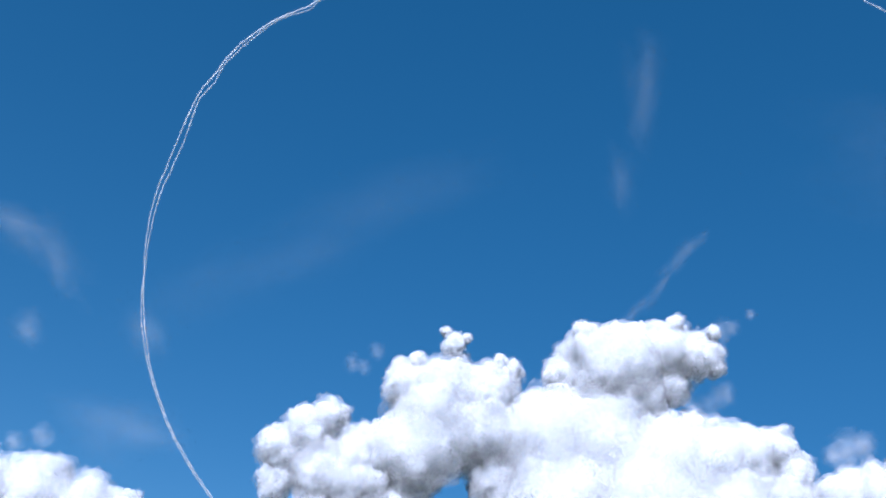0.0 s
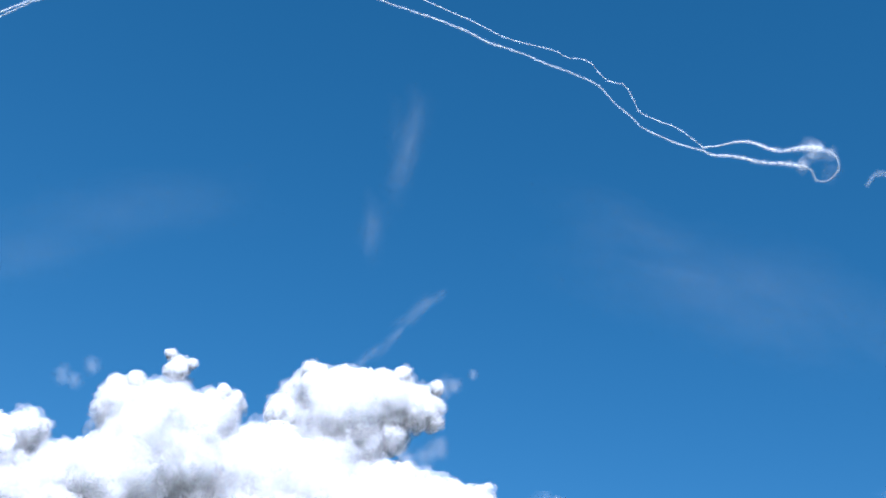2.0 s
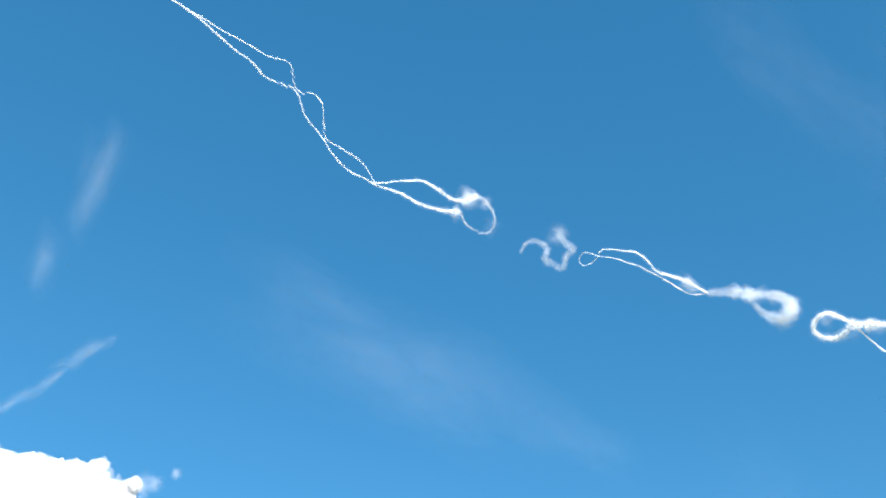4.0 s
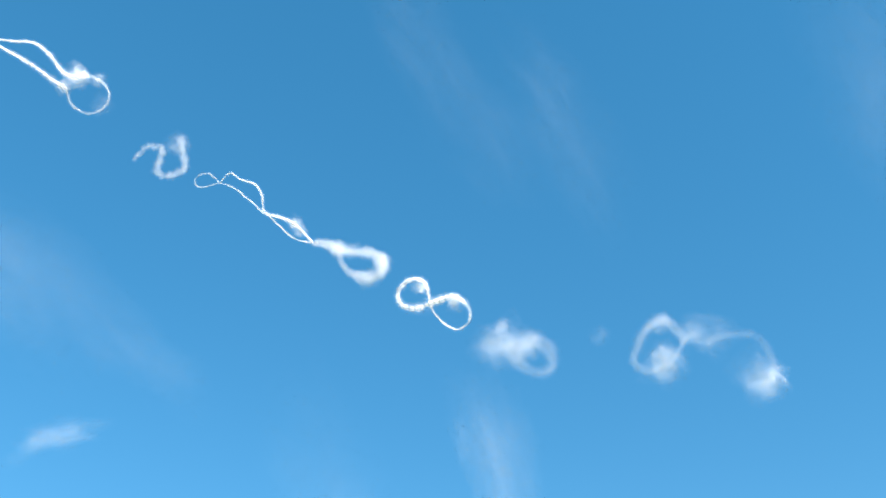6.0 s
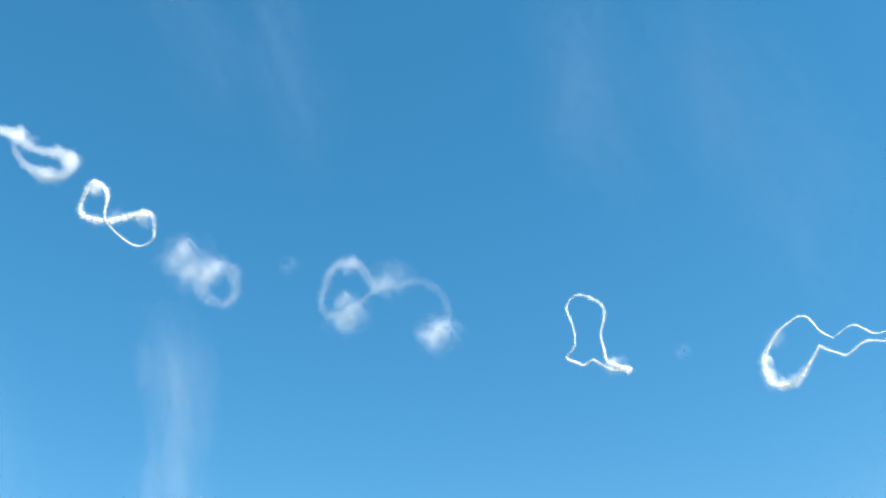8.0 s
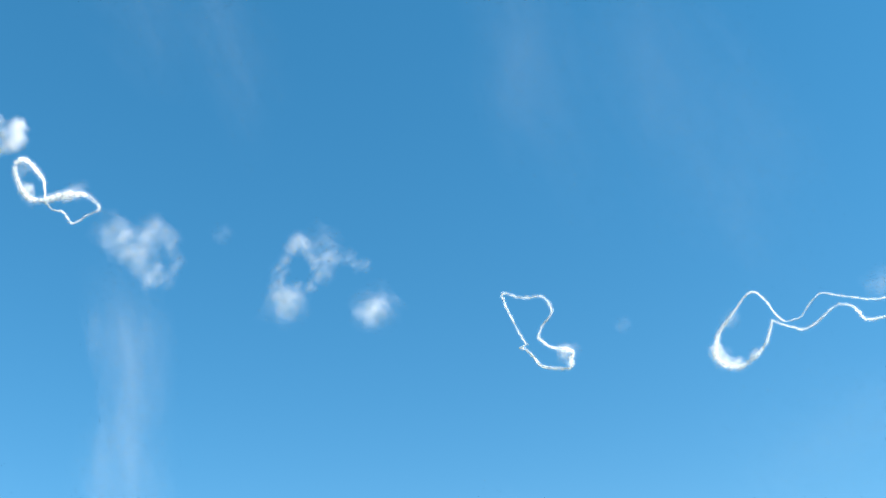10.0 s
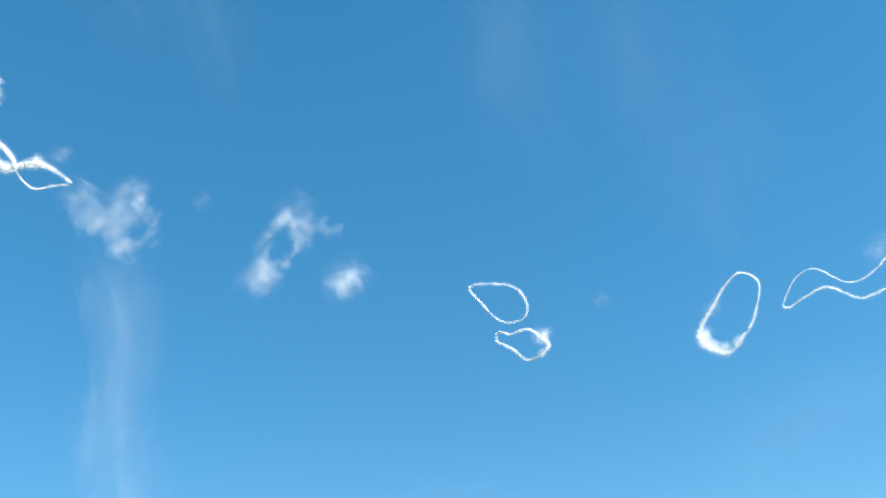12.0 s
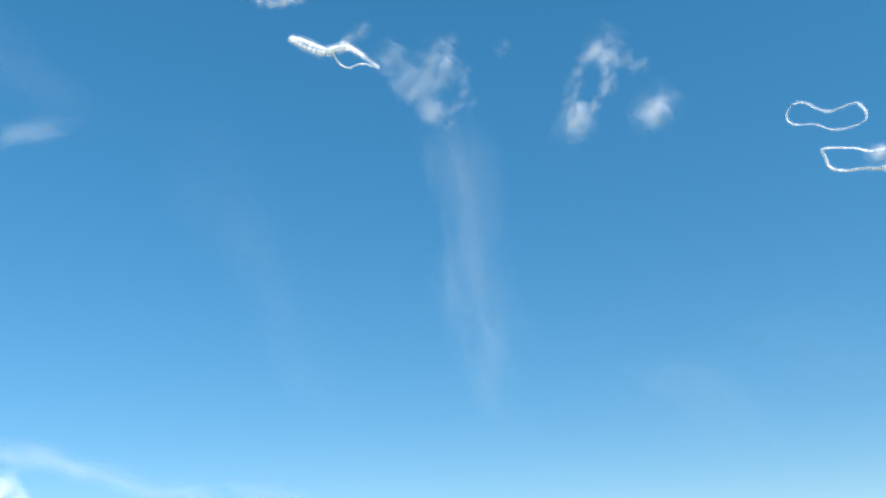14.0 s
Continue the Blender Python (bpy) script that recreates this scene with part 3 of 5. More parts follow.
trail("ring_trail", "thick ragged white ring of trail vapour with a short tail", [f_tail, f_ring], [
    Puff(10, 0.39).at(4.5, -20.09, 36.3,  5, -20.07, 36.34,  5.5, -19.83, 36.21,  6.5, -20.07, 36.4,  7.2, -20.42, 36.63,  7.5, -19.99, 36.53,  8, -20.05, 36.48,  10.5, -18.55, 34.29,  13, -19.2, 35.09,  13.5, -19.76, 35.11),
    Puff(11, 0.39).at(4.5, -16.77, 34.98,  5, -16.48, 35.03,  5.5, -16.58, 35.31,  6.5, -16.7, 35.49,  7.2, -16.84, 35.62,  7.5, -16.54, 35.53,  8, -16.6, 35.65,  13, -17.63, 35.74,  13.5, -18.71, 35.74),
    Puff(10, 0.39).at(4.5, -17.21, 34.36,  5, -17.31, 34.51,  5.5, -17.43, 34.55,  6.5, -17.51, 34.66,  7.2, -17.77, 34.75,  7.5, -17.41, 34.59,  8, -17.74, 34.72,  12.5, -17.58, 34.85,  13, -18.01, 34.89,  13.5, -18.07, 35.08),
    Puff(10, 0.319).at(4.5, -16.68, 35.03,  5, -16.38, 35.13,  5.5, -16.49, 35.45,  6.5, -16.72, 35.66,  7.2, -16.92, 35.87,  7.5, -16.58, 35.72,  8, -16.64, 35.84,  10.5, -15.39, 35.66,  12.5, -15.61, 36.03,  13, -15.81, 36.35,  13.5, -15.88, 36.35,  14, -15.23, 36.54),
    Puff(11, 0.267).at(4.5, -16.61, 34.63,  5, -16.43, 34.73,  5.5, -16.5, 35.04,  6.5, -16.55, 35.16,  7.2, -16.72, 35.4,  7.5, -16.35, 35.32,  8, -16.42, 35.49,  10.5, -15.14, 34.93,  12.5, -15.33, 35.24,  13, -15.55, 35.44,  13.5, -15.62, 35.43,  14, -15.03, 35.61),
    Puff(10, 0.267).at(4.5, -17.56, 35.64,  5, -17.38, 35.87,  5.5, -17.6, 36.02,  6.5, -17.79, 36.16,  7.2, -17.87, 36.24,  7.5, -17.47, 36.04,  8, -17.5, 36.07,  10.5, -15.61, 34.69,  12.5, -16.05, 34.85,  13, -16.32, 34.85,  13.5, -16.53, 34.83,  14, -16.01, 35.16),
    Puff(11, 0.319).at(4.5, -17.42, 34.29,  5, -17.52, 34.42,  5.5, -17.64, 34.49,  6.5, -17.82, 34.51,  7.2, -18.06, 34.68,  7.5, -17.65, 34.49,  8, -17.97, 34.65,  10.5, -17.57, 34.33,  12.5, -18.13, 35.04,  13, -18.52, 35.21,  13.5, -18.66, 35.33,  14, -18.17, 35.55),
    Puff(11, 0.319).at(4.5, -19.31, 36.09,  5, -19.36, 36.14,  5.5, -19.49, 36.1,  6.5, -19.74, 36.36,  7.2, -20.35, 36.71,  7.5, -20.04, 36.59,  8, -19.97, 36.56,  10.5, -17.99, 34.71,  12.5, -17.18, 34.56,  13, -17.52, 34.76,  13.5, -17.67, 34.81,  14, -17.18, 34.98),
    Puff(11, 0.213).at(4.5, -18.52, 35.91,  5, -18.4, 36.1,  5.5, -18.65, 36.13,  6.5, -19.02, 36.16,  7.2, -19.73, 36.48,  7.5, -19.4, 36.38,  8, -19.33, 36.15,  13, -18.27, 34.38,  13.5, -18.39, 34.41,  14, -17.76, 34.7),
])

# bright white vapour trail in a leaning figure of eight
eight = Strand("eight", 40, [13, 12, 11, 10, 9.5, 9, 6.5, 4, 3.5, 3.5, 4, 5, 6.5, 8, 10, 12, 13], 0.75)
eight.at(4.5, -13.21, 33.25, -14.07, 32.78, -15.01, 32.84, -15.63, 33.31, -15.35, 33.94, -14.51, 34.19, -13.66, 33.74, -13.02, 33.22, -12.47, 32.42, -11.77, 31.57, -10.95, 31.21, -10.29, 31.65, -10.27, 32.39, -11.07, 32.82, -12.12, 33.08, -13.21, 33.25)
eight.at(5, -12.66, 33.14, -13.7, 32.77, -14.69, 32.81, -15.41, 33.37, -15.12, 34.09, -14.28, 34.36, -13.45, 33.95, -12.81, 33.42, -12.44, 32.78, -11.88, 31.89, -11.03, 31.27, -10.18, 31.48, -9.96, 32.25, -10.55, 32.85, -11.67, 33.14, -12.66, 33.14)
eight.at(5.5, -13.1, 33.13, -14.05, 32.77, -15.05, 32.95, -15.42, 33.58, -14.97, 34.24, -14.14, 34.37, -13.23, 33.92, -13.07, 33.4, -12.74, 32.6, -12.13, 31.83, -11, 31.35, -10.22, 31.93, -10.45, 32.69, -11.78, 33.32, -13.1, 33.13)
eight.at(6.5, -13.08, 32.89, -14.07, 32.69, -15.08, 32.88, -15.48, 33.44, -14.97, 34.24, -13.99, 34.79, -13.36, 34.47, -13.45, 33.79, -13.16, 32.89, -12.45, 32.13, -11.44, 31.54, -10.65, 31.66, -10.18, 32.34, -10.47, 33.01, -11.37, 33.51, -12.29, 33.15, -13.08, 32.89)
eight.at(7.2, -13.41, 32.92, -14.35, 32.74, -15.3, 32.81, -15.76, 33.36, -15.39, 34.23, -14.71, 34.89, -13.94, 34.7, -14.04, 33.93, -13.73, 33.06, -12.95, 32.23, -11.93, 31.6, -11.17, 31.65, -10.58, 32.39, -10.91, 33.1, -11.66, 33.59, -12.47, 33.16, -13.41, 32.92)
eight.at(7.5, -13.28, 32.75, -14.18, 32.56, -15.02, 32.72, -15.52, 33.06, -15.23, 34, -14.7, 34.72, -13.82, 34.66, -13.7, 33.86, -13.7, 33.04, -12.83, 32.14, -11.81, 31.47, -10.88, 31.48, -10.31, 32.19, -10.68, 33.09, -11.3, 33.53, -12.37, 32.94, -13.28, 32.75)
eight.at(8, -13.37, 32.67, -14.27, 32.65, -15.08, 32.76, -15.43, 33.07, -15.24, 33.97, -14.84, 34.77, -13.94, 34.48, -13.75, 33.85, -13.77, 32.88, -12.91, 32.11, -11.73, 31.56, -11.01, 31.57, -10.45, 32.12, -10.59, 33.09, -11.01, 33.44, -12.33, 33.06, -13.37, 32.67)
eight.at(10.5, -13.07, 31.94, -13.74, 31.85, -14.28, 32.09, -14.94, 32.93, -15.22, 33.51, -14.73, 33.65, -13.97, 33.23, -13.24, 32.55, -13, 31.95, -12.47, 31.39, -11.58, 31.18, -11.02, 30.87, -10.23, 31.43, -9.59, 31.95, -10.71, 32.4, -11.93, 32.35, -13.07, 31.94)
eight.at(11, -13.43, 32.02, -13.92, 31.95, -14.33, 32.35, -14.94, 32.88, -15.22, 33.45, -14.7, 33.38, -13.95, 33.04, -13.35, 32.51, -13.25, 31.95, -12.64, 31.35, -11.75, 31.09, -11.19, 30.81, -10.4, 31.26, -9.66, 31.73, -10.89, 32.22, -12.12, 32.31, -13.43, 32.02)
eight.at(11.5, -13.17, 32.07, -13.63, 31.84, -14.15, 31.92, -14.96, 32.72, -15.21, 33.14, -14.56, 33.25, -13.82, 32.91, -13.35, 32.51, -13.17, 32.07, -12.57, 31.47, -11.84, 31.16, -11.21, 31.03, -10.51, 31.4, -9.69, 31.69, -10.64, 32.28, -11.86, 32.36, -13.17, 32.07)
eight.at(12, -13.19, 31.88, -13.49, 31.65, -14.05, 31.96, -14.84, 32.6, -15.26, 33.05, -14.61, 33.11, -13.87, 32.77, -13.26, 32.25, -13.19, 31.88, -12.58, 31.26, -11.84, 30.89, -11.35, 31.03, -10.54, 31.3, -9.71, 31.51, -10.65, 32.02, -11.91, 32.31, -13.19, 31.88)
eight.at(12.5, -13.07, 31.92, -13.38, 31.71, -14.12, 32.06, -15.05, 32.47, -15.63, 32.84, -15.32, 32.96, -14.4, 32.65, -13.47, 32.23, -12.97, 31.93, -12.54, 31.42, -12.03, 30.86, -11.52, 30.87, -11.06, 31.25, -9.73, 31.33, -10.8, 31.86, -11.92, 32.25, -13.07, 31.92)
eight.at(13, -13.28, 31.91, -13.72, 31.76, -14.55, 32.08, -15.48, 32.43, -16, 32.84, -15.55, 32.9, -14.79, 32.53, -13.86, 32.23, -13.11, 31.99, -12.75, 31.39, -12.08, 30.91, -11.57, 31.19, -11.05, 31.4, -9.83, 31.28, -10.93, 32, -12.25, 32.35, -13.28, 31.91)
eight.at(13.5, -13.3, 31.95, -13.67, 31.76, -14.44, 32.1, -15.4, 32.29, -16.09, 32.55, -15.61, 32.66, -14.65, 32.41, -13.88, 32.2, -13.18, 31.85, -12.77, 31.22, -12.22, 30.86, -11.62, 31.05, -10.98, 31.24, -9.9, 31.12, -10.8, 31.74, -12.16, 32.17, -13.3, 31.95)
eight.at(14, -13.08, 31.99, -13.58, 31.82, -14.43, 32.03, -15.4, 32.32, -15.9, 32.56, -15.4, 32.64, -14.43, 32.35, -13.66, 32.14, -12.96, 31.92, -12.58, 31.34, -11.93, 30.99, -11.34, 31.18, -10.76, 31.25, -9.79, 31.01, -10.75, 31.61, -12.02, 32.23, -13.08, 31.99)
trail("figure_eight_trail", "bright white vapour trail in a leaning figure of eight", [eight], [
    Puff(8, 1.14).at(4.5, -13.21, 33.25,  5, -13.17, 33.69,  5.5, -13.36, 33.82,  6.5, -13.96, 34.28,  7.2, -14.59, 34.64,  7.5, -14.47, 34.42,  8, -14.66, 34.38,  10.5, -14.12, 32.11,  11.5, -13.99, 31.94,  12, -13.68, 31.8,  12.5, -13.29, 31.82,  13, -13.28, 31.91,  13.5, -13.41, 31.94,  14, -13.19, 31.92),
    Puff(9, 0.997).at(4.5, -12.13, 33.02,  5, -11.49, 33.09,  5.5, -11.4, 33.13,  6.5, -11.29, 33.27,  7.2, -11.71, 33.32,  7.5, -11.47, 33.35,  8, -11.43, 33.26,  10.5, -11.92, 32.32,  11.5, -12.03, 32.34,  12, -12.08, 32.28,  12.5, -12.08, 32.19,  13, -12.35, 32.27,  13.5, -12.66, 32.15,  14, -12.3, 32.16),
    Puff(10, 0.22).at(4.5, -11.62, 32.84,  5, -11.33, 32.84,  5.5, -11.43, 32.86,  6.5, -11.08, 33.01,  7.2, -11.61, 33.06,  7.5, -11.25, 33.11,  8, -11.21, 33.02,  10.5, -11.62, 32.61,  11.5, -11.88, 32.52,  12, -11.94, 32.46,  12.5, -11.97, 32.56,  13, -12.17, 32.62,  13.5, -12.37, 32.49,  14, -11.9, 32.58),
    Puff(10, 0.22).at(4.5, -14.57, 33.93,  5, -13.94, 33.93,  5.5, -13.96, 34.02,  6.5, -13.96, 34.28,  7.2, -14.57, 34.48,  7.5, -14.52, 34.25,  8, -14.66, 34.38,  10.5, -14.53, 33.46,  11.5, -14.59, 33.03,  12, -14.53, 32.75,  12.5, -14.73, 32.59,  13, -14.77, 32.37,  13.5, -15.03, 32.38,  14, -14.82, 32.34),
    Puff(13, 0.112).at(8, -13.23, 32.95,  10.5, -10.76, 32.78,  11.5, -10.56, 32.92,  12, -10.53, 32.99,  12.5, -10.63, 33.07,  13, -10.85, 32.98,  13.5, -10.85, 33.16,  14, -10.91, 33.13),
])

# pale vapour trail loop dissolving into soft puffs
h_loop = Strand("h_loop", 40, [12, 11, 9, 8, 7, 7, 8.5, 11], 0.075, (7, 11, 5))
h_loop.at(4.5, -7.49, 30.35, -6.74, 30.53, -5.82, 30.19, -5.11, 29.51, -5.24, 28.91, -6.08, 28.89, -6.91, 29.45, -7.49, 30.35)
h_loop.at(5, -7.32, 30.03, -6.46, 30.57, -5.39, 30.41, -4.68, 29.65, -4.77, 28.86, -5.62, 28.73, -6.61, 29.12, -7.32, 30.03)
h_loop.at(5.5, -7.31, 29.83, -6.63, 30.53, -5.68, 30.43, -4.85, 29.73, -4.69, 28.99, -5.62, 28.6, -6.67, 29.1, -7.31, 29.83)
h_loop.at(6.5, -7.1, 30.22, -6.09, 30.77, -5.12, 30.4, -4.66, 29.37, -5.21, 28.54, -6.36, 28.75, -7.31, 29.44, -7.1, 30.22)
h_loop.at(7.2, -7.41, 29.91, -6.87, 30.93, -5.9, 30.88, -5.1, 30.12, -5.08, 29.11, -5.83, 28.66, -6.99, 29.08, -7.41, 29.91)
h_loop.at(7.5, -7.06, 29.46, -6.44, 30.42, -5.62, 30.78, -4.82, 29.97, -4.67, 29.13, -5.39, 28.51, -6.53, 28.74, -7.06, 29.46)
h_loop.at(8, -7.11, 29.76, -6.45, 30.63, -5.71, 30.84, -4.91, 30.21, -4.84, 29.22, -5.53, 28.62, -6.67, 28.96, -7.11, 29.76)
h_loop.at(10.5, -6.98, 29.21, -6.76, 30.53, -5.92, 31.31, -4.94, 30.49, -4.5, 29.37, -5.12, 28.19, -6.34, 27.96, -6.98, 29.21)
h_loop.at(11.5, -7.09, 28.98, -6.7, 30.3, -6.14, 31.75, -4.96, 30.77, -4.38, 29.51, -4.95, 28.66, -5.95, 28.03, -7.09, 28.98)
h_loop.at(12.5, -6.87, 28.81, -6.52, 30.47, -5.77, 32.01, -4.74, 30.96, -4.15, 29.68, -4.89, 28.64, -6.01, 28.07, -6.87, 28.81)
h_loop.at(13, -7, 28.84, -6.55, 30.52, -5.7, 32.22, -4.7, 31.11, -4.07, 29.64, -4.96, 28.6, -6.22, 28.05, -7, 28.84)
h_loop.at(13.5, -7.12, 28.5, -6.54, 30.35, -5.54, 32.35, -4.58, 31.18, -4.23, 29.5, -5.02, 28.5, -6.18, 28, -7.12, 28.5)
h_loop.at(14, -7, 28.46, -6.32, 30.43, -5.22, 32.35, -4.32, 31.15, -3.87, 29.31, -4.7, 28.36, -6.07, 27.99, -7, 28.46)
trail("fading_trail", "pale vapour trail loop dissolving into soft puffs", [h_loop], [
    Puff(23, 0.15).at(4.5, -9.38, 30.44,  5, -9.09, 30.49,  5.5, -9.14, 30.5,  6.5, -8.86, 30.64,  7.2, -9.38, 30.84,  7.5, -9.12, 30.78,  8, -8.92, 31.11,  10.5, -8.75, 30.85,  11.5, -9.07, 31.03,  12.5, -9.07, 30.86,  13, -9.18, 31,  13.5, -9.45, 31.3,  14, -8.99, 31.65),
    Puff(23, 0.16).at(4.5, -8.57, 30.23,  5, -8.37, 30.34,  5.5, -8.39, 30.37,  6.5, -8.27, 30.81,  7.2, -8.82, 31.2,  7.5, -8.47, 31.15,  8, -8.39, 31.32,  10.5, -8.31, 30.08,  11.5, -8.42, 29.98,  12.5, -8.4, 29.8,  13, -8.36, 29.91,  13.5, -8.27, 29.99,  14, -8.07, 30.32),
    Puff(15, 0.3).at(4.5, -7.81, 30.41,  5, -7.61, 30.4,  5.5, -7.62, 30.36,  6.5, -7.68, 30.29,  7.2, -8.39, 30.38,  7.5, -8.03, 30.34,  8, -7.91, 30.36,  10.5, -7.71, 29.48,  11.5, -7.85, 29.55,  12.5, -7.8, 29.21,  13, -7.76, 29.29,  13.5, -7.7, 29.5,  14, -7.53, 29.48),
    Puff(11, 0.254).at(4.5, -7.94, 31.14,  5, -7.69, 31.23,  5.5, -7.86, 31.32,  6.5, -8.26, 31.66,  7.2, -8.67, 31.81,  7.5, -8.44, 31.65,  8, -8.44, 31.81,  10.5, -7.46, 30.47,  11.5, -5.71, 31.04,  12.5, -5.29, 30.91,  13, -5.26, 31.09,  13.5, -5.36, 31.19,  14, -5.1, 31.19),
    Puff(20, 0.16).at(4.5, -7.24, 30.05,  5, -7.17, 29.92,  5.5, -7.12, 29.81,  6.5, -6.71, 29.94,  7.2, -7.23, 30.25,  7.5, -7.1, 30.05,  8, -6.99, 30.43,  10.5, -6.07, 30.91,  11.5, -5.81, 30.22,  12.5, -5.57, 30.07,  13, -5.61, 30.41,  13.5, -5.57, 30.18,  14, -5.55, 30.23),
    Puff(17, 0.217).at(4.5, -6.83, 30.23,  5, -6.36, 30.23,  5.5, -6.28, 30.29,  6.5, -5.92, 30.26,  7.2, -6.47, 30.43,  7.5, -6.24, 30.26,  8, -6.25, 30.47,  10.5, -5.84, 28.32,  11.5, -6.15, 28.34,  12.5, -6.1, 28.22,  13, -6.23, 28.22,  13.5, -6.36, 28.33,  14, -6.05, 28.35),
    Puff(34, 0.1).at(4.5, -8.55, 30.29,  5, -8.19, 30.31,  5.5, -8.19, 30.41,  6.5, -7.68, 30.46,  7.2, -8.03, 30.73,  7.5, -7.79, 30.69,  8, -7.56, 30.55,  10.5, -6.52, 29.9,  11.5, -6.88, 30.29,  12.5, -6.68, 30.3,  13, -6.74, 30.51,  13.5, -6.73, 30.68,  14, -6.48, 30.93),
])

# ragged white vapour trail loop with curling tail and end puff
i_loop = Strand("i_loop", 60, [5, 6, 7.5, 7.5, 5.5, 5, 6, 5, 5], 0.115, (7.8, 10.5, 5))
i_loop.at(4.5, 1.75, 29.56, 1.23, 30.17, 0.5, 30.33, -0.47, 29.9, -1.3, 29.03, -0.94, 28.33, -0.42, 28.06, 0.64, 28.4, 1.29, 28.84, 1.75, 29.56)
i_loop.at(5, 3.58, 29.76, 2.95, 30.38, 2.14, 30.53, 1.11, 30.05, 0.28, 29.1, 0.74, 28.37, 1.32, 28.1, 2.46, 28.49, 3.13, 28.98, 3.64, 29.75)
i_loop.at(5.5, 3.92, 29.38, 3.31, 30.41, 2.65, 30.66, 1.41, 30.16, 0.64, 29.3, 0.37, 28.69, 0.9, 28.18, 1.74, 27.98, 2.72, 28.3, 3.42, 28.66, 3.92, 29.38)
i_loop.at(6.5, 4.36, 29.47, 3.57, 30.66, 2.83, 31.01, 1.76, 30.33, 1.04, 29.2, 0.79, 28.71, 1.11, 28.18, 1.85, 27.95, 3.02, 28.18, 3.71, 28.96, 4.36, 29.47)
i_loop.at(7.2, 4.06, 29.55, 3.37, 30.79, 2.6, 31.17, 1.58, 30.87, 0.94, 29.7, 0.58, 28.6, 1.06, 28.17, 1.83, 28.14, 3.02, 28.59, 3.65, 29.24, 4.06, 29.55)
i_loop.at(7.5, 4.59, 29.37, 3.75, 30.7, 2.9, 31.03, 1.69, 30.32, 1.08, 29.14, 0.87, 28.47, 1.44, 27.95, 2.2, 27.93, 3.19, 28.58, 3.99, 29.05, 4.59, 29.37)
i_loop.at(8, 4.71, 29.48, 3.76, 30.86, 2.98, 31.21, 1.8, 30.88, 1.03, 29.36, 1.04, 28.41, 1.61, 28.01, 2.56, 28.17, 3.72, 28.83, 4.32, 29.32, 4.71, 29.48)
i_loop.at(10.5, 4.82, 28.88, 4.27, 30.07, 3.7, 30.74, 3.12, 30.24, 2.74, 29.23, 2.18, 28.06, 2, 27.06, 3.11, 27.22, 4.23, 27.61, 5, 28.2, 4.82, 28.88)
i_loop.at(11.5, 5.16, 28.8, 4.79, 29.98, 4.21, 30.48, 3.26, 29.97, 2.71, 28.79, 2.35, 27.62, 2.81, 26.86, 4.02, 27.39, 4.78, 28.13, 5.16, 28.8)
i_loop.at(12.5, 5.53, 28.84, 5.15, 30.02, 4.49, 30.52, 3.61, 30.01, 3.05, 28.82, 2.7, 27.47, 3.16, 26.88, 4.2, 27.49, 5.14, 28.16, 5.53, 28.84)
i_loop.at(13, 5.6, 29, 5.27, 30.13, 4.63, 30.77, 3.62, 30.18, 3, 29.01, 2.47, 27.66, 2.94, 26.97, 4.1, 27.45, 5.09, 28.1, 5.6, 29)
i_loop.at(13.5, 5.64, 28.83, 5.47, 30.2, 4.88, 30.92, 3.84, 30.33, 3.06, 29.03, 2.43, 27.54, 2.87, 26.83, 4.17, 27.59, 5.17, 28.02, 5.64, 28.83)
i_loop.at(14, 5.75, 28.89, 5.71, 30.21, 5.16, 30.94, 4.16, 30.57, 3.41, 29.18, 2.67, 27.77, 3.13, 26.88, 4.34, 27.58, 5.27, 28.13, 5.75, 28.89)
i_tail = Strand("i_tail", 44, [6, 6, 5.5, 5, 5], 0.05, (7.8, 10.5, 7))
i_tail.at(4.5, 1.75, 29.56, 2.45, 29.74, 3.02, 28.97, 4, 29.13, 5.41, 29, 5.98, 28.38, 6.1, 27.46, 5.86, 26.66)
i_tail.at(5, 3.64, 29.75, 4.33, 29.96, 5.03, 29.16, 6.09, 29.37, 7.67, 29.27, 8.35, 28.62, 8.57, 27.64, 8.36, 26.78)
i_tail.at(5.5, 3.92, 29.38, 4.56, 29.74, 5.21, 28.96, 6.33, 29.16, 8.05, 29.1, 8.81, 28.35, 9.06, 27.34, 8.87, 26.6)
i_tail.at(6.5, 4.36, 29.47, 4.87, 29.75, 5.67, 29.25, 7.07, 29.59, 8.69, 29.13, 9.3, 28.44, 9.46, 27.42, 9.43, 26.76)
i_tail.at(7.2, 4.06, 29.55, 4.79, 29.85, 5.62, 29.45, 7.03, 29.86, 8.35, 29.4, 9.03, 28.66, 9.16, 27.63, 9.02, 27.13)
i_tail.at(7.5, 4.59, 29.37, 5.08, 29.69, 5.77, 29.48, 7.16, 29.74, 8.49, 29.3, 9.2, 28.57, 9.4, 27.53, 9.29, 26.86)
i_tail.at(8, 4.71, 29.48, 5.23, 29.81, 6.08, 29.68, 7.47, 30, 8.62, 29.6, 9.36, 28.94, 9.59, 27.91, 9.4, 27.07)
i_tail.at(10.5, 4.95, 29.38, 5.41, 29.61, 6, 29.7, 6.57, 29.58, 7.15, 29.43, 8.03, 29.33)
i_tail.at(11.5, 4.98, 29.98, 5.44, 30.04, 5.94, 30.04, 6.52, 29.93, 7.21, 29.79, 8.06, 29.66)
i_tail.at(12.5, 5.15, 30.09, 5.73, 30.22, 6.31, 30.22, 6.9, 30.08, 7.48, 29.93, 8.25, 29.82)
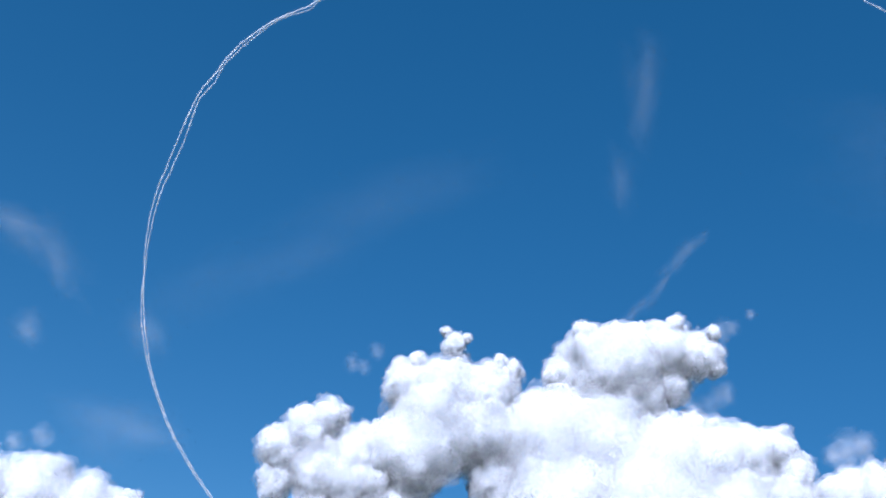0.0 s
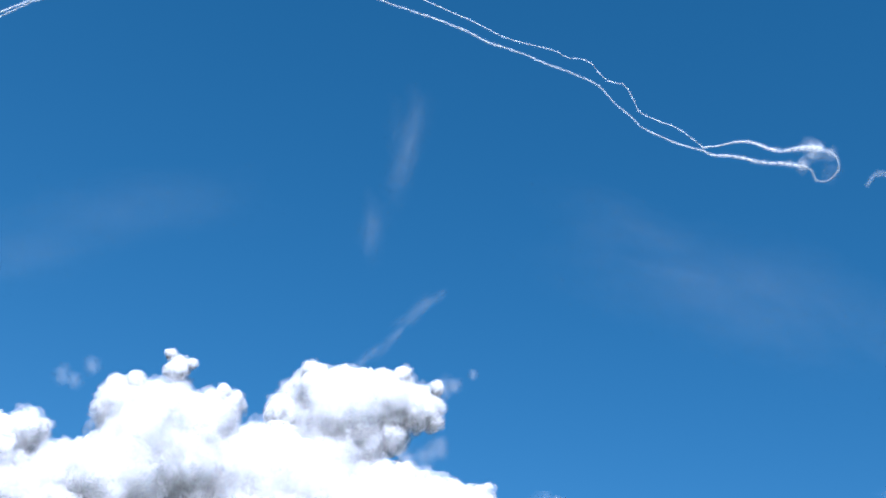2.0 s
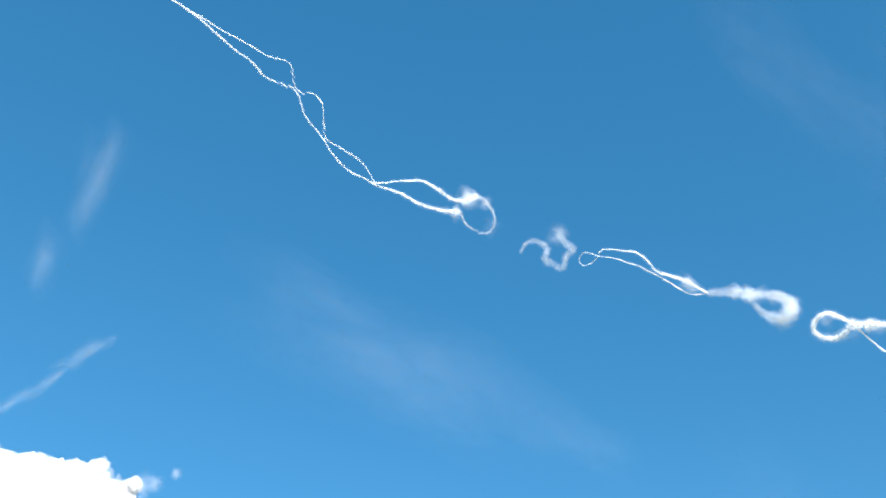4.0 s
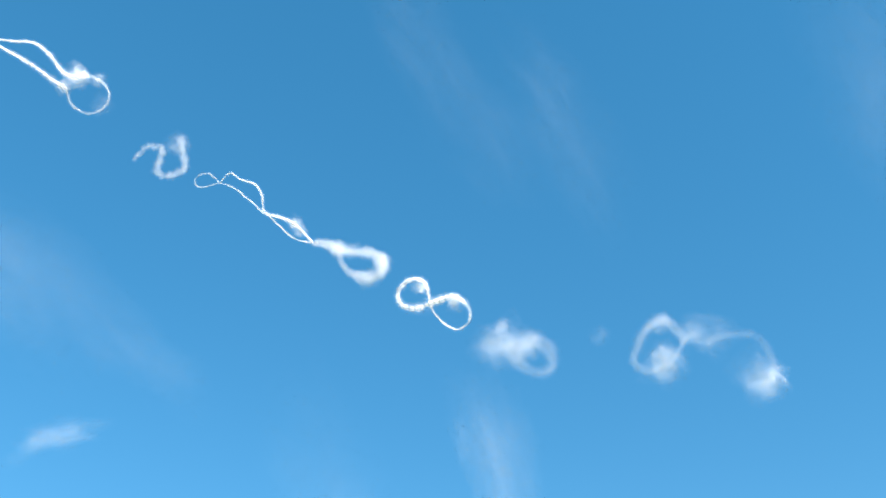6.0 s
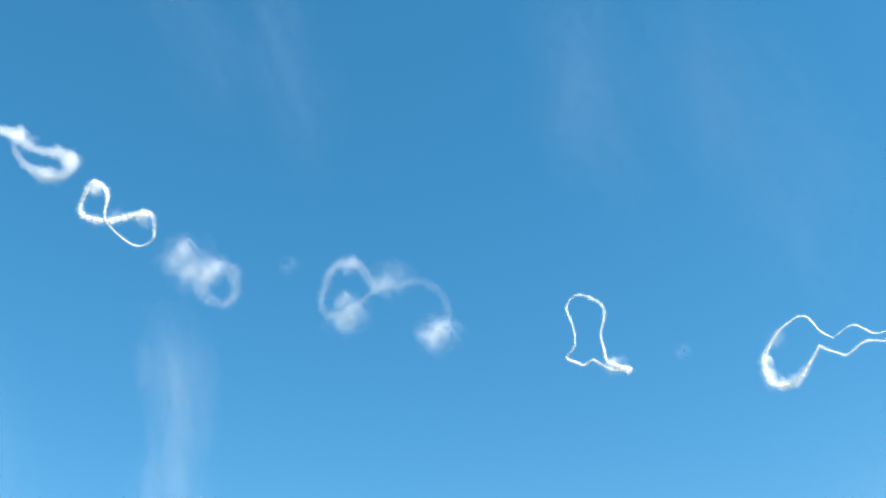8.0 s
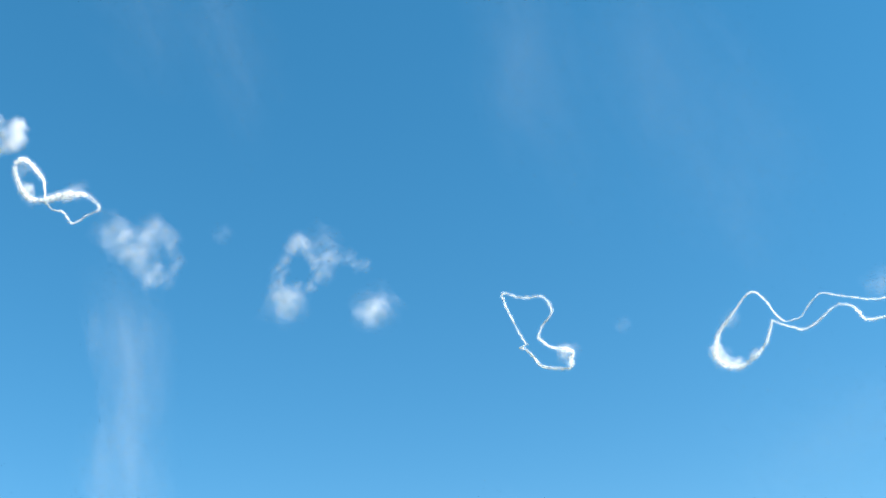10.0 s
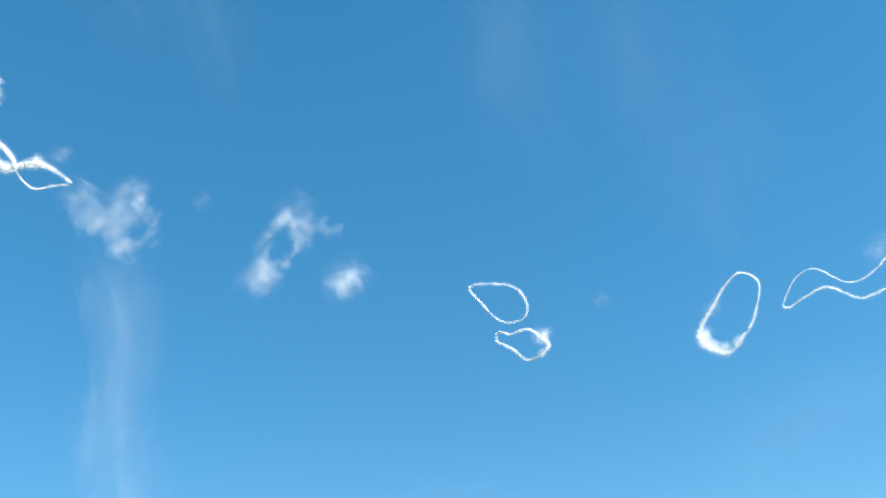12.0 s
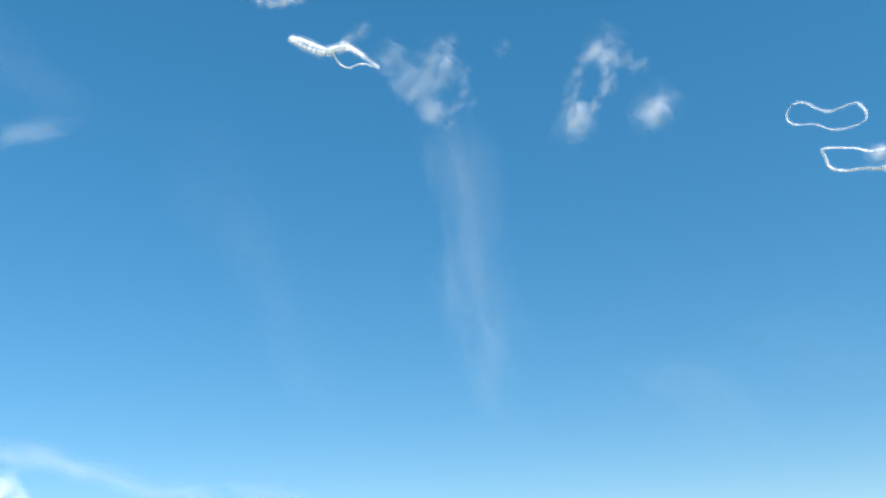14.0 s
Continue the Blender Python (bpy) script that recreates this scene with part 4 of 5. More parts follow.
i_tail.at(13, 5.39, 30.23, 5.91, 30.35, 6.46, 30.32, 7.08, 30.16, 7.73, 29.92, 8.63, 29.8)
i_tail.at(13.5, 5.4, 30.27, 5.93, 30.39, 6.39, 30.38, 6.96, 30.23, 7.44, 30.01, 8.28, 29.86)
i_tail.at(14, 5.57, 30.29, 6.04, 30.39, 6.6, 30.35, 7.06, 30.15, 7.47, 29.9, 8.19, 29.72)
trail("ragged_trail", "ragged white vapour trail loop with curling tail and end puff", [i_loop, i_tail], [
    Puff(20, 0.294).at(4.5, 0.59, 28.26,  5, 2.13, 28.5,  5.5, 2.44, 28.18,  6.5, 2.59, 28.39,  7.2, 2.42, 28.28,  7.5, 2.7, 28.02,  8, 2.64, 28,  10.5, 2.74, 26.89,  11.5, 2.73, 26.96,  12.5, 2.9, 26.97,  13, 3.13, 26.97,  13.5, 2.98, 27.17,  14, 3.43, 27.18),
    Puff(13, 0.24).at(5, 2.3, 29,  5.5, 2.33, 28.85,  6.5, 2.55, 28.9,  7.2, 2.27, 29.14,  7.5, 2.43, 28.94,  8, 2.49, 29.01,  10.5, 2.29, 27.39,  11.5, 2.54, 27.46,  12.5, 3.07, 27.48,  13, 3.08, 27.65,  13.5, 2.96, 27.85,  14, 3.42, 27.68),
    Puff(30, 0.135).at(5, 2.04, 28.74,  5.5, 2.72, 28.3,  6.5, 2.72, 28.21,  7.2, 2.6, 28.11,  7.5, 2.78, 27.91,  8, 2.94, 28,  10.5, 2.74, 26.72,  11.5, 2.73, 26.96,  12.5, 3.01, 26.81,  13, 3.13, 26.8,  13.5, 3.03, 26.82,  14, 3.32, 26.86),
    Puff(20, 0.34).at(5, 8.11, 26.54,  5.5, 8.55, 26.35,  6.5, 8.87, 26.34,  7.2, 8.57, 26.6,  7.5, 8.73, 26.64,  8, 8.54, 26.78,  10.5, 8.33, 26.23,  11.5, 8.32, 26.44,  12.5, 8.54, 26.75,  13, 8.46, 26.74,  13.5, 8.47, 26.86,  14, 8.51, 27.01),
    Puff(25, 0.16).at(5, 7.95, 26.52,  5.5, 8.28, 26.32,  6.5, 8.71, 26.46,  7.2, 8.4, 26.75,  7.5, 8.51, 26.69,  8, 8.81, 26.84,  10.5, 8.34, 26.4,  11.5, 8.25, 26.54,  12.5, 8.35, 26.76,  13, 8.28, 26.92,  13.5, 8.11, 26.96,  14, 8.2, 26.89),
    Puff(30, 0.081).at(5, 7.16, 27.24,  5.5, 7.68, 27.01,  6.5, 8.25, 26.92,  7.2, 8.23, 26.87,  7.5, 8.61, 26.58,  8, 9, 26.76,  10.5, 8.65, 26.55,  11.5, 8.52, 26.77,  12.5, 8.74, 27.08,  13, 8.68, 27.13,  13.5, 8.51, 27.19,  14, 8.74, 27.31),
    Puff(13, 0.21).at(5, 2.39, 30.25,  5.5, 2.79, 30.51,  6.5, 2.91, 30.73,  7.2, 2.59, 31.06,  7.5, 2.89, 30.86,  8, 2.98, 31.04,  10.5, 3.81, 30.31,  11.5, 4.21, 30.65,  12.5, 4.37, 30.52,  13, 4.51, 30.84,  13.5, 4.8, 30.86,  14, 5.17, 31),
    Puff(22, 0.096).at(5, 4.53, 29.6,  5.5, 5.04, 29.55,  6.5, 5.02, 30,  7.2, 5.08, 30,  7.5, 5.41, 29.94,  8, 5.32, 30.15,  10.5, 5.41, 29.54,  11.5, 5.36, 29.81,  12.5, 5.73, 30.02,  13, 5.78, 30.28,  13.5, 5.78, 30.17,  14, 5.87, 30.52),
    Puff(26, 0.072).at(5, 5.44, 29.38,  5.5, 6.36, 29.28,  6.5, 5.91, 29.56,  7.2, 5.85, 29.78,  7.5, 5.99, 29.81,  8, 6.1, 30.12,  10.5, 4.86, 30.57,  11.5, 4.98, 30.82,  12.5, 5.35, 31.2,  13, 5.64, 31.31,  13.5, 5.52, 31.37,  14, 5.79, 31.34),
    Puff(14, 0.12).at(6.5, 4.43, 29.9,  7.2, 4.66, 29.69,  7.5, 5, 29.69,  8, 5.11, 29.81,  10.5, 5.2, 28.53,  11.5, 5.35, 28.97,  12.5, 5.65, 29.17,  13, 5.61, 29.27,  13.5, 5.67, 29.17,  14, 5.64, 28.9),
])

# crisp white vapour trail shaped like a boot parting into two loops
j_top = Strand("j_top", 28, [4, 4, 4.5, 6, 6, 5, 4], 0.42)
j_top.at(6.5, 17.3, 26.23, 17.71, 27.61, 18.29, 28.14, 19.12, 28.02, 19.55, 27.21, 19.17, 26.32, 19.03, 25.55)
j_top.at(7.2, 17.18, 25.78, 17.43, 27.75, 18.08, 28.14, 18.97, 27.99, 19.48, 27.07, 18.83, 25.84, 18.92, 25.16)
j_top.at(7.5, 17.63, 25.77, 17.62, 27.63, 18.34, 28.03, 19.17, 27.84, 19.88, 26.78, 19.15, 25.62, 19.25, 24.7)
j_top.at(8, 17.81, 25.29, 17.86, 26.29, 17.57, 27.52, 18.36, 28.17, 19.44, 27.79, 20.06, 27.02, 19.56, 25.74, 19.59, 24.89)
j_top.at(10.5, 18.45, 23.25, 17.79, 24.61, 17.14, 25.88, 17.09, 26.4, 18.37, 26.01, 19.69, 25.92, 20.29, 24.99, 19.39, 24.08, 19, 23.45)
j_top.at(11, 18.68, 23.14, 18.1, 24.39, 17.11, 25.51, 17.01, 26.2, 18.15, 26.16, 19.45, 25.95, 20.25, 25, 19.55, 24.06, 18.97, 23.38)
j_top.at(11.5, 19.11, 23.27, 17.92, 24.18, 17.08, 24.94, 16.93, 25.98, 18.15, 25.96, 19.46, 25.79, 20.28, 24.94, 19.76, 23.98, 19.21, 23.26)
j_top.at(12, 19.18, 23.47, 18.29, 23.8, 17.29, 24.91, 16.64, 25.92, 18.72, 25.87, 19.81, 25.45, 20.33, 24.61, 20.14, 23.78, 19.18, 23.47)
j_top.at(12.5, 19.38, 23.7, 17.77, 24.2, 17.29, 24.86, 16.64, 25.77, 18.14, 25.7, 19.44, 25.5, 20.64, 24.69, 20.52, 23.85, 19.38, 23.7)
j_top.at(13, 19.37, 23.84, 17.93, 24.03, 17.3, 24.72, 16.56, 25.49, 17.47, 25.79, 19.24, 25.24, 20.91, 24.67, 20.63, 23.76, 19.37, 23.84)
j_top.at(13.5, 19.08, 23.88, 17.92, 24.18, 16.99, 24.84, 16.48, 25.36, 17.36, 25.88, 18.64, 25.15, 20.19, 25.03, 20.9, 24.3, 20.45, 23.79, 19.08, 23.88)
j_top.at(14, 18.78, 23.92, 17.77, 24.5, 16.5, 24.76, 16.36, 25.44, 17.23, 25.9, 18.69, 25, 20.33, 25.12, 20.78, 24.28, 20.06, 23.91, 18.78, 23.92)
j_low = Strand("j_low", 32, [4, 5, 8, 8, 6, 5, 5, 5, 4, 3.8], 0.75)
j_low.at(6.5, 19.03, 25.55, 18.97, 24.82, 19.54, 24.54, 19.89, 24.09, 20.47, 23.87, 19.6, 23.67, 19.56, 24.06, 18.84, 24.4, 18.1, 24.14, 17.27, 23.95, 16.76, 24.5, 16.46, 25.1, 16.98, 25.49, 17.3, 26.23)
j_low.at(7.2, 18.92, 25.16, 19.23, 24.52, 19.65, 24.05, 20.54, 23.67, 19.58, 23.77, 18.46, 24.25, 17.7, 24.04, 16.99, 24.08, 16.83, 24.5, 16.63, 24.93, 17, 25.3, 17.18, 25.78)
j_low.at(7.5, 19.25, 24.7, 19.55, 24.05, 20.01, 23.68, 20.85, 23.42, 19.64, 23.61, 18.84, 24.09, 18.1, 24.03, 17.63, 23.83, 17.25, 24.31, 16.97, 24.79, 17.4, 25.13, 17.63, 25.77)
j_low.at(8, 19.59, 24.89, 19.69, 24.04, 20.35, 23.68, 21.08, 23.35, 19.79, 23.59, 18.81, 24.25, 18.22, 23.99, 17.54, 24.31, 17.09, 24.53, 17.52, 24.92, 17.81, 25.29)
j_low.at(10.5, 19, 23.45, 19.95, 22.93, 21.16, 22.5, 21.08, 22, 20.8, 21.47, 19.21, 21.73, 18.62, 22.65, 18.31, 23.03, 17.96, 23.17, 18.45, 23.25)
j_low.at(11, 18.97, 23.38, 20.11, 22.87, 21.3, 22.25, 21.04, 21.75, 20.62, 21.39, 19.39, 21.71, 18.6, 22.57, 18.1, 22.96, 18.06, 23.2, 18.68, 23.14)
j_low.at(11.5, 19.21, 23.19, 19.82, 23.12, 20.52, 22.8, 21.4, 22.08, 20.69, 21.49, 20.1, 21.22, 19.12, 22.01, 18.28, 22.61, 17.96, 22.98, 19.18, 23.02)
j_low.at(12, 19.09, 22.8, 20.22, 22.99, 20.89, 22.51, 21.42, 21.88, 20.54, 21.3, 19.81, 21.24, 18.99, 21.97, 18.13, 22.46, 18.2, 23.03, 18.74, 22.91, 19.09, 22.8)
j_low.at(12.5, 19.6, 22.53, 21.1, 22.84, 21.38, 22.23, 21.65, 21.59, 20.89, 21.34, 19.64, 21.48, 18.64, 22.19, 18.07, 22.68, 18.58, 23.21, 18.9, 22.84, 19.6, 22.53)
j_low.at(13, 19.85, 22.45, 20.6, 22.58, 21.47, 22.45, 21.73, 21.58, 21.24, 21.25, 19.33, 21.51, 18.52, 22.02, 18.15, 22.68, 18.34, 23.16, 19, 22.73, 19.85, 22.45)
j_low.at(13.5, 19.84, 22.52, 20.71, 22.62, 21.77, 22.42, 21.46, 21.89, 21.53, 21.31, 20.3, 21.51, 19.13, 21.55, 18.35, 21.95, 18.24, 22.63, 18.06, 23.09, 18.87, 22.82, 19.84, 22.52)
j_low.at(14, 19.65, 22.74, 20.51, 22.35, 21.58, 22.29, 21.37, 21.78, 21.14, 21.29, 20.01, 21.51, 18.85, 21.63, 18.15, 21.94, 18.07, 22.5, 17.89, 23.02, 18.74, 22.94, 19.65, 22.74)
trail("boot_trail", "crisp white vapour trail shaped like a boot parting into two loops", [j_top, j_low], [
    Puff(9, 0.8).at(6.5, 19.67, 23.91,  7.2, 19.61, 23.89,  7.5, 19.83, 23.68,  8, 19.91, 23.84,  10.5, 20.79, 22.48,  11.5, 20.99, 22.3,  12.5, 21.19, 22.66,  13, 21.28, 22.38,  13.5, 21.31, 22.31,  14, 20.94, 22.19),
    Puff(6, 0.8).at(6.5, 20.32, 23.9,  7.2, 20.44, 23.72,  7.5, 20.71, 23.44,  8, 20.91, 23.37,  10.5, 20.83, 21.6,  11.5, 20.19, 21.32,  12.5, 21.59, 21.7,  13, 21.59, 21.6,  13.5, 21.48, 21.39,  14, 21.15, 21.35),
    Puff(14, 0.2).at(8, 20.18, 23.71,  10.5, 20.96, 22.36,  11.5, 20.99, 22.3,  12.5, 21.08, 22.67,  13, 21.09, 22.34,  13.5, 21.14, 22.28,  14, 20.78, 22.16),
])

# white vapour trail loop with two wavy strands running from it
k_loop = Strand("k_loop", 36, [3, 3.5, 4, 5, 6.5, 9, 13, 13, 9, 5.5, 4.5], 0.65)
k_loop.at(7.5, 32.5, 22.63, 31.93, 23.35, 31.65, 24, 31.26, 24.32, 30.34, 24.05, 29.33, 23.47, 28.54, 22.51, 28.58, 21.54, 29.19, 20.84, 30.41, 21.15, 31.39, 22.2, 31.96, 22.48)
k_loop.at(8, 33.36, 22.95, 32.71, 23.52, 32.3, 24.36, 31.84, 24.53, 30.9, 24.25, 29.83, 23.49, 29.12, 22.49, 29.17, 21.45, 29.79, 20.94, 30.85, 21.18, 31.74, 21.96, 32.46, 22.7)
k_loop.at(10.5, 34.57, 21.88, 34.09, 22.35, 33.72, 23.43, 33.36, 23.98, 32.62, 23.85, 31.65, 22.89, 30.53, 21.95, 29.88, 20.75, 30.89, 19.99, 32.16, 20.3, 33.01, 20.94, 33.7, 22.18)
k_loop.at(11, 34.88, 22, 34.37, 22.61, 34, 23.78, 33.6, 24.24, 32.82, 23.94, 31.78, 22.65, 30.51, 21.73, 30.11, 20.8, 31.13, 20.06, 32.36, 20.22, 33.25, 21.03, 33.82, 22.23)
k_loop.at(11.5, 34.85, 22.22, 34.61, 23.2, 33.83, 24.17, 33.09, 24.03, 32.09, 22.9, 30.78, 21.81, 30.28, 20.74, 31.7, 19.92, 32.61, 20.14, 33.53, 21.11, 34.07, 22.22)
k_loop.at(12, 34.54, 22.22, 34.97, 23.45, 34.19, 24.21, 33.26, 23.97, 32.11, 22.86, 30.94, 21.58, 30.76, 20.78, 32.09, 19.88, 33.09, 20.52, 33.93, 21.19, 34.54, 22.22)
k_loop.at(12.5, 34.69, 22.09, 35.17, 23.63, 34.78, 24.31, 33.86, 24.07, 32.92, 23.11, 31.95, 21.97, 31.07, 21.14, 32.2, 20.18, 33.34, 20.72, 34.27, 21.52, 34.69, 22.09)
k_loop.at(13, 34.64, 22.34, 35.03, 23.86, 34.75, 24.52, 33.86, 24.32, 32.93, 23.41, 32.12, 22.29, 31.05, 21.38, 31.92, 20.39, 33.11, 20.61, 34.46, 21.42, 34.58, 22.36)
k_up = Strand("k_up", 26, [2.6, 3, 3.5, 4.5], 0.38)
k_up.at(7.5, 32.5, 22.63, 33.56, 22.94, 34.48, 22.86, 35.46, 22.13, 37.21, 21.96)
k_up.at(8, 33.36, 22.95, 34.64, 23.39, 35.54, 22.69, 36.47, 22.61, 38.48, 22.55)
k_up.at(10.5, 34.57, 21.88, 35.49, 21.93, 36.42, 22.79, 37.19, 23.09, 38.76, 22.36, 39.9, 21.89, 41.02, 21.91, 41.7, 22.51)
k_up.at(11, 34.88, 22, 35.92, 22.1, 36.86, 23.03, 37.66, 23.43, 39.5, 22.47, 40.63, 21.98, 41.63, 22.29, 42.57, 22.99)
k_up.at(11.5, 35.33, 22.12, 36.24, 22.34, 37.14, 23.12, 37.91, 23.43, 39.54, 22.3, 41.12, 22.18, 42.21, 22.78, 43.15, 23.48)
k_up.at(12, 35.98, 21.92, 36.51, 22.62, 37.2, 23.29, 38.28, 23.53, 39.89, 22.32, 41.22, 22.47, 42.33, 23.14, 43.21, 23.7)
k_up.at(12.5, 36.46, 22.85, 36.67, 23.23, 37.26, 23.55, 38.78, 23.67, 39.62, 23.23, 40.65, 22.64, 41.95, 22.62, 43.38, 23.17)
k_low = Strand("k_low", 26, [4, 5, 5, 5], 0.6)
k_low.at(7.5, 31.96, 22.48, 32.62, 22.06, 33.08, 21.73, 34.12, 21.85, 35.46, 22.13, 37, 21.39)
k_low.at(8, 32.46, 22.7, 33.13, 22.23, 33.83, 21.88, 34.95, 22.35, 36.09, 22.14, 38.17, 21.69)
k_low.at(10.5, 33.7, 22.18, 34.72, 21.62, 35.46, 21.29, 36.33, 21.41, 37.88, 22.16, 38.59, 21.82, 39.26, 20.93, 40.8, 20.84)
k_low.at(11, 33.83, 22.29, 34.98, 21.75, 35.74, 21.48, 36.61, 21.61, 38.17, 22.38, 38.98, 21.85, 39.83, 20.99, 41.96, 21.23)
k_low.at(11.5, 34.07, 22.22, 34.81, 22.07, 35.71, 21.64, 36.55, 21.68, 38.56, 22.28, 39.37, 21.75, 40.27, 21.04, 42.45, 21.43)
k_low.at(12, 35.98, 21.92, 36.25, 21.69, 36.99, 21.96, 38.6, 22.37, 39.71, 21.72, 40.53, 21.29, 42.53, 21.64)
k_low.at(12.5, 36.46, 22.85, 36.83, 22.05, 37.58, 22.37, 39.07, 22.49, 40.41, 21.9, 41.86, 21.37, 42.89, 21.73)
trail("wavy_trail", "white vapour trail loop with two wavy strands running from it", [k_loop, k_up, k_low], [
    Puff(9, 0.8).at(7.5, 28.9, 23.15,  8, 29.24, 22.47,  10.5, 30.18, 21.09,  11, 30.63, 20.81,  11.5, 30.86, 21.13,  12, 31, 21.07,  12.5, 31.25, 21.18,  13, 31.47, 21.13),
    Puff(9, 0.8).at(7.5, 30.05, 21.04,  8, 30.6, 21.1,  10.5, 30.93, 20.15,  11, 31.16, 20.18,  11.5, 31.59, 20.17,  12, 31.98, 20.13,  12.5, 32.25, 20.4,  13, 32.28, 20.53),
    Puff(12, 0.15).at(7.5, 28.8, 21.17,  8, 29.37, 21.21,  10.5, 30.42, 20.81,  11, 30.75, 21.02,  11.5, 30.79, 21.14,  12, 31.02, 21.16,  12.5, 31.34, 21.26,  13, 31.52, 21.28),
    Puff(12, 0.122).at(8, 30.2, 23.58,  10.5, 31.61, 22.73,  11, 31.82, 22.81,  11.5, 31.78, 22.62,  12, 31.87, 22.57,  12.5, 32.37, 22.55,  13, 32.21, 22.27),
    Puff(20, 0.1).at(8, 38.58, 22.84,  10.5, 40.88, 22.69,  11.5, 41.94, 23.11,  12, 42.24, 23.65,  12.5, 42.67, 23.37),
    Puff(9, 0.8).at(7.5, 28.6, 22.0,  8, 29.2, 21.75,  10.5, 30.05, 20.85,  11, 30.3, 20.75,  11.5, 30.6, 20.75,  12, 30.95, 20.75,  12.5, 31.3, 20.85,  13, 31.25, 21.05),
    Puff(9, 0.8).at(7.5, 29.2, 20.95,  8, 29.8, 21.05,  10.5, 30.45, 20.4,  11, 30.75, 20.35,  11.5, 31.05, 20.4,  12, 31.4, 20.4,  12.5, 31.75, 20.55,  13, 31.6, 20.7),
    Puff(7, 0.6).at(7.5, 30.9, 21.7,  8, 31.2, 21.5,  10.5, 32.2, 20.4,  11, 32.3, 20.25,  11.5, 32.5, 20.2,  12, 32.9, 20.45,  12.5, 33.2, 20.7,  13, 33.0, 20.65),
])

# tiny faint white puff of old trail vapour
trail("drifting_puff", "tiny faint white puff of old trail vapour", [], [
    Puff(13, 0.05).at(5.5, -1.35, 30.27,  6.5, -1.36, 30.63,  7.2, -1.58, 30.89,  8, -1.24, 31.01,  10.5, -1.65, 30.99,  11.5, -1.5, 31.16,  12, -1.25, 31.32,  12.5, -1.23, 31.52,  13, -1.05, 31.55,  13.5, -1, 31.77,  14, -1.13, 31.76),
])

# tiny faint white puff of old trail vapour
trail("drifting_puff", "tiny faint white puff of old trail vapour", [], [
    Puff(11, 0.05).at(7.2, 23.63, 23.65,  7.5, 23.91, 23.69,  8, 24.47, 23.93,  10.5, 24.68, 23.67,  11.5, 24.95, 23.97,  12.5, 25.21, 24.43,  13.5, 25.31, 25.15),
])

# ---- clouds ----
WIND = bearing(-57.93, 23.61, CLOUD_RANGE) - bearing(-61.55, 25.83, CLOUD_RANGE)
cumulus("cumulus_cloud", "large white cumulus cloud with two billowing towers", [
    (-72.67, 19.13, 95), (-89.01, 15.8, 46), (-87.76, 17.13, 48), (-86.58, 18.16, 36), (-88.91, 14.03, 38), (-86.59, 15.11, 68),
    (-84.41, 16.32, 58), (-84.89, 14.44, 60), (-83.28, 15.03, 50), (-80.23, 19.65, 92), (-82.18, 20.8, 50), (-79.35, 20.96, 70),
    (-76.9, 21.12, 58), (-75.79, 22.37, 27), (-76.5, 23.02, 15), (-79.67, 23.56, 24), (-78.89, 24.08, 11), (-80.28, 24.29, 11),
    (-81.87, 22.28, 18), (-80.88, 17.22, 88), (-78.79, 18.53, 85), (-77.07, 18.93, 75), (-82.57, 16.79, 60), (-81.2, 15.04, 50),
    (-70.9, 24.11, 50), (-71.37, 25.31, 22), (-68.77, 23.61, 78), (-66.05, 24.53, 58), (-65.49, 26.14, 19), (-63.94, 24.37, 42),
    (-63.12, 25.7, 14), (-63.11, 23.75, 22), (-72.11, 22.66, 44), (-73.08, 22.57, 22), (-70.09, 22.01, 70), (-67.63, 22.04, 62),
    (-65.74, 22.65, 42), (-69.43, 25.39, 22), (-67.81, 25.56, 20), (-74.56, 18.75, 55), (-74.03, 20.3, 40), (-69.2, 19.31, 95),
    (-65.78, 18.62, 85), (-62.98, 18.65, 68), (-60.88, 18.83, 55), (-59.35, 19.39, 36), (-58.77, 18.1, 42), (-75.8, 15.98, 60),
    (-71.69, 15.99, 120), (-66.67, 15.87, 130), (-61.86, 16.25, 105), (-58.77, 16.43, 55), (-64.32, 20.41, 30), (-71.34, 11.96, 150),
    (-63.41, 12.5, 150), (-81.31, 11.83, 90), (-86.0, 11.68, 70),
], 1.0, WIND)
cumulus("low_cumulus_cloud", "rounded white top of a cumulus cloud", [
    (-101.62, 10.19, 75), (-104.44, 9.81, 75), (-99.03, 10.18, 62), (-96.95, 10.48, 45), (-106.26, 8.62, 90),
], 1.0, WIND)
cumulus("cumulus_cloud", "white cumulus cloud edge beside the large one", [
    (-55.77, 16.57, 58), (-53.89, 16.63, 66), (-51.84, 16.11, 80),
], 1.0, WIND)
cumulus("cloud_fragment", "small wispy white cloud fragment", [
    (-55.59, 19.31, 24), (-54.67, 19.63, 16), (-56.37, 18.99, 14),
], 0.35, WIND)
cumulus("cloud_fragment", "small wispy white cloud fragment", [
    (-85.88, 21.49, 13), (-85.12, 21.39, 10), (-84.53, 22.45, 12),
], 0.15, WIND)
cumulus("cloud_fragment", "ragged wisp torn from the cumulus cloud", [
    (-62.76, 22.15, 16), (-63.33, 21.65, 15), (-62.33, 22.56, 11), (-64.17, 21.19, 16), (-64.85, 21.57, 18), (-62.16, 22.02, 9),
], 0.15, WIND)
cumulus("cloud_fragment", "ragged wisp torn from the cumulus cloud", [
    (-62.67, 25.77, 16), (-61.97, 26.04, 10), (-60.82, 26.83, 7),
], 0.2, WIND)
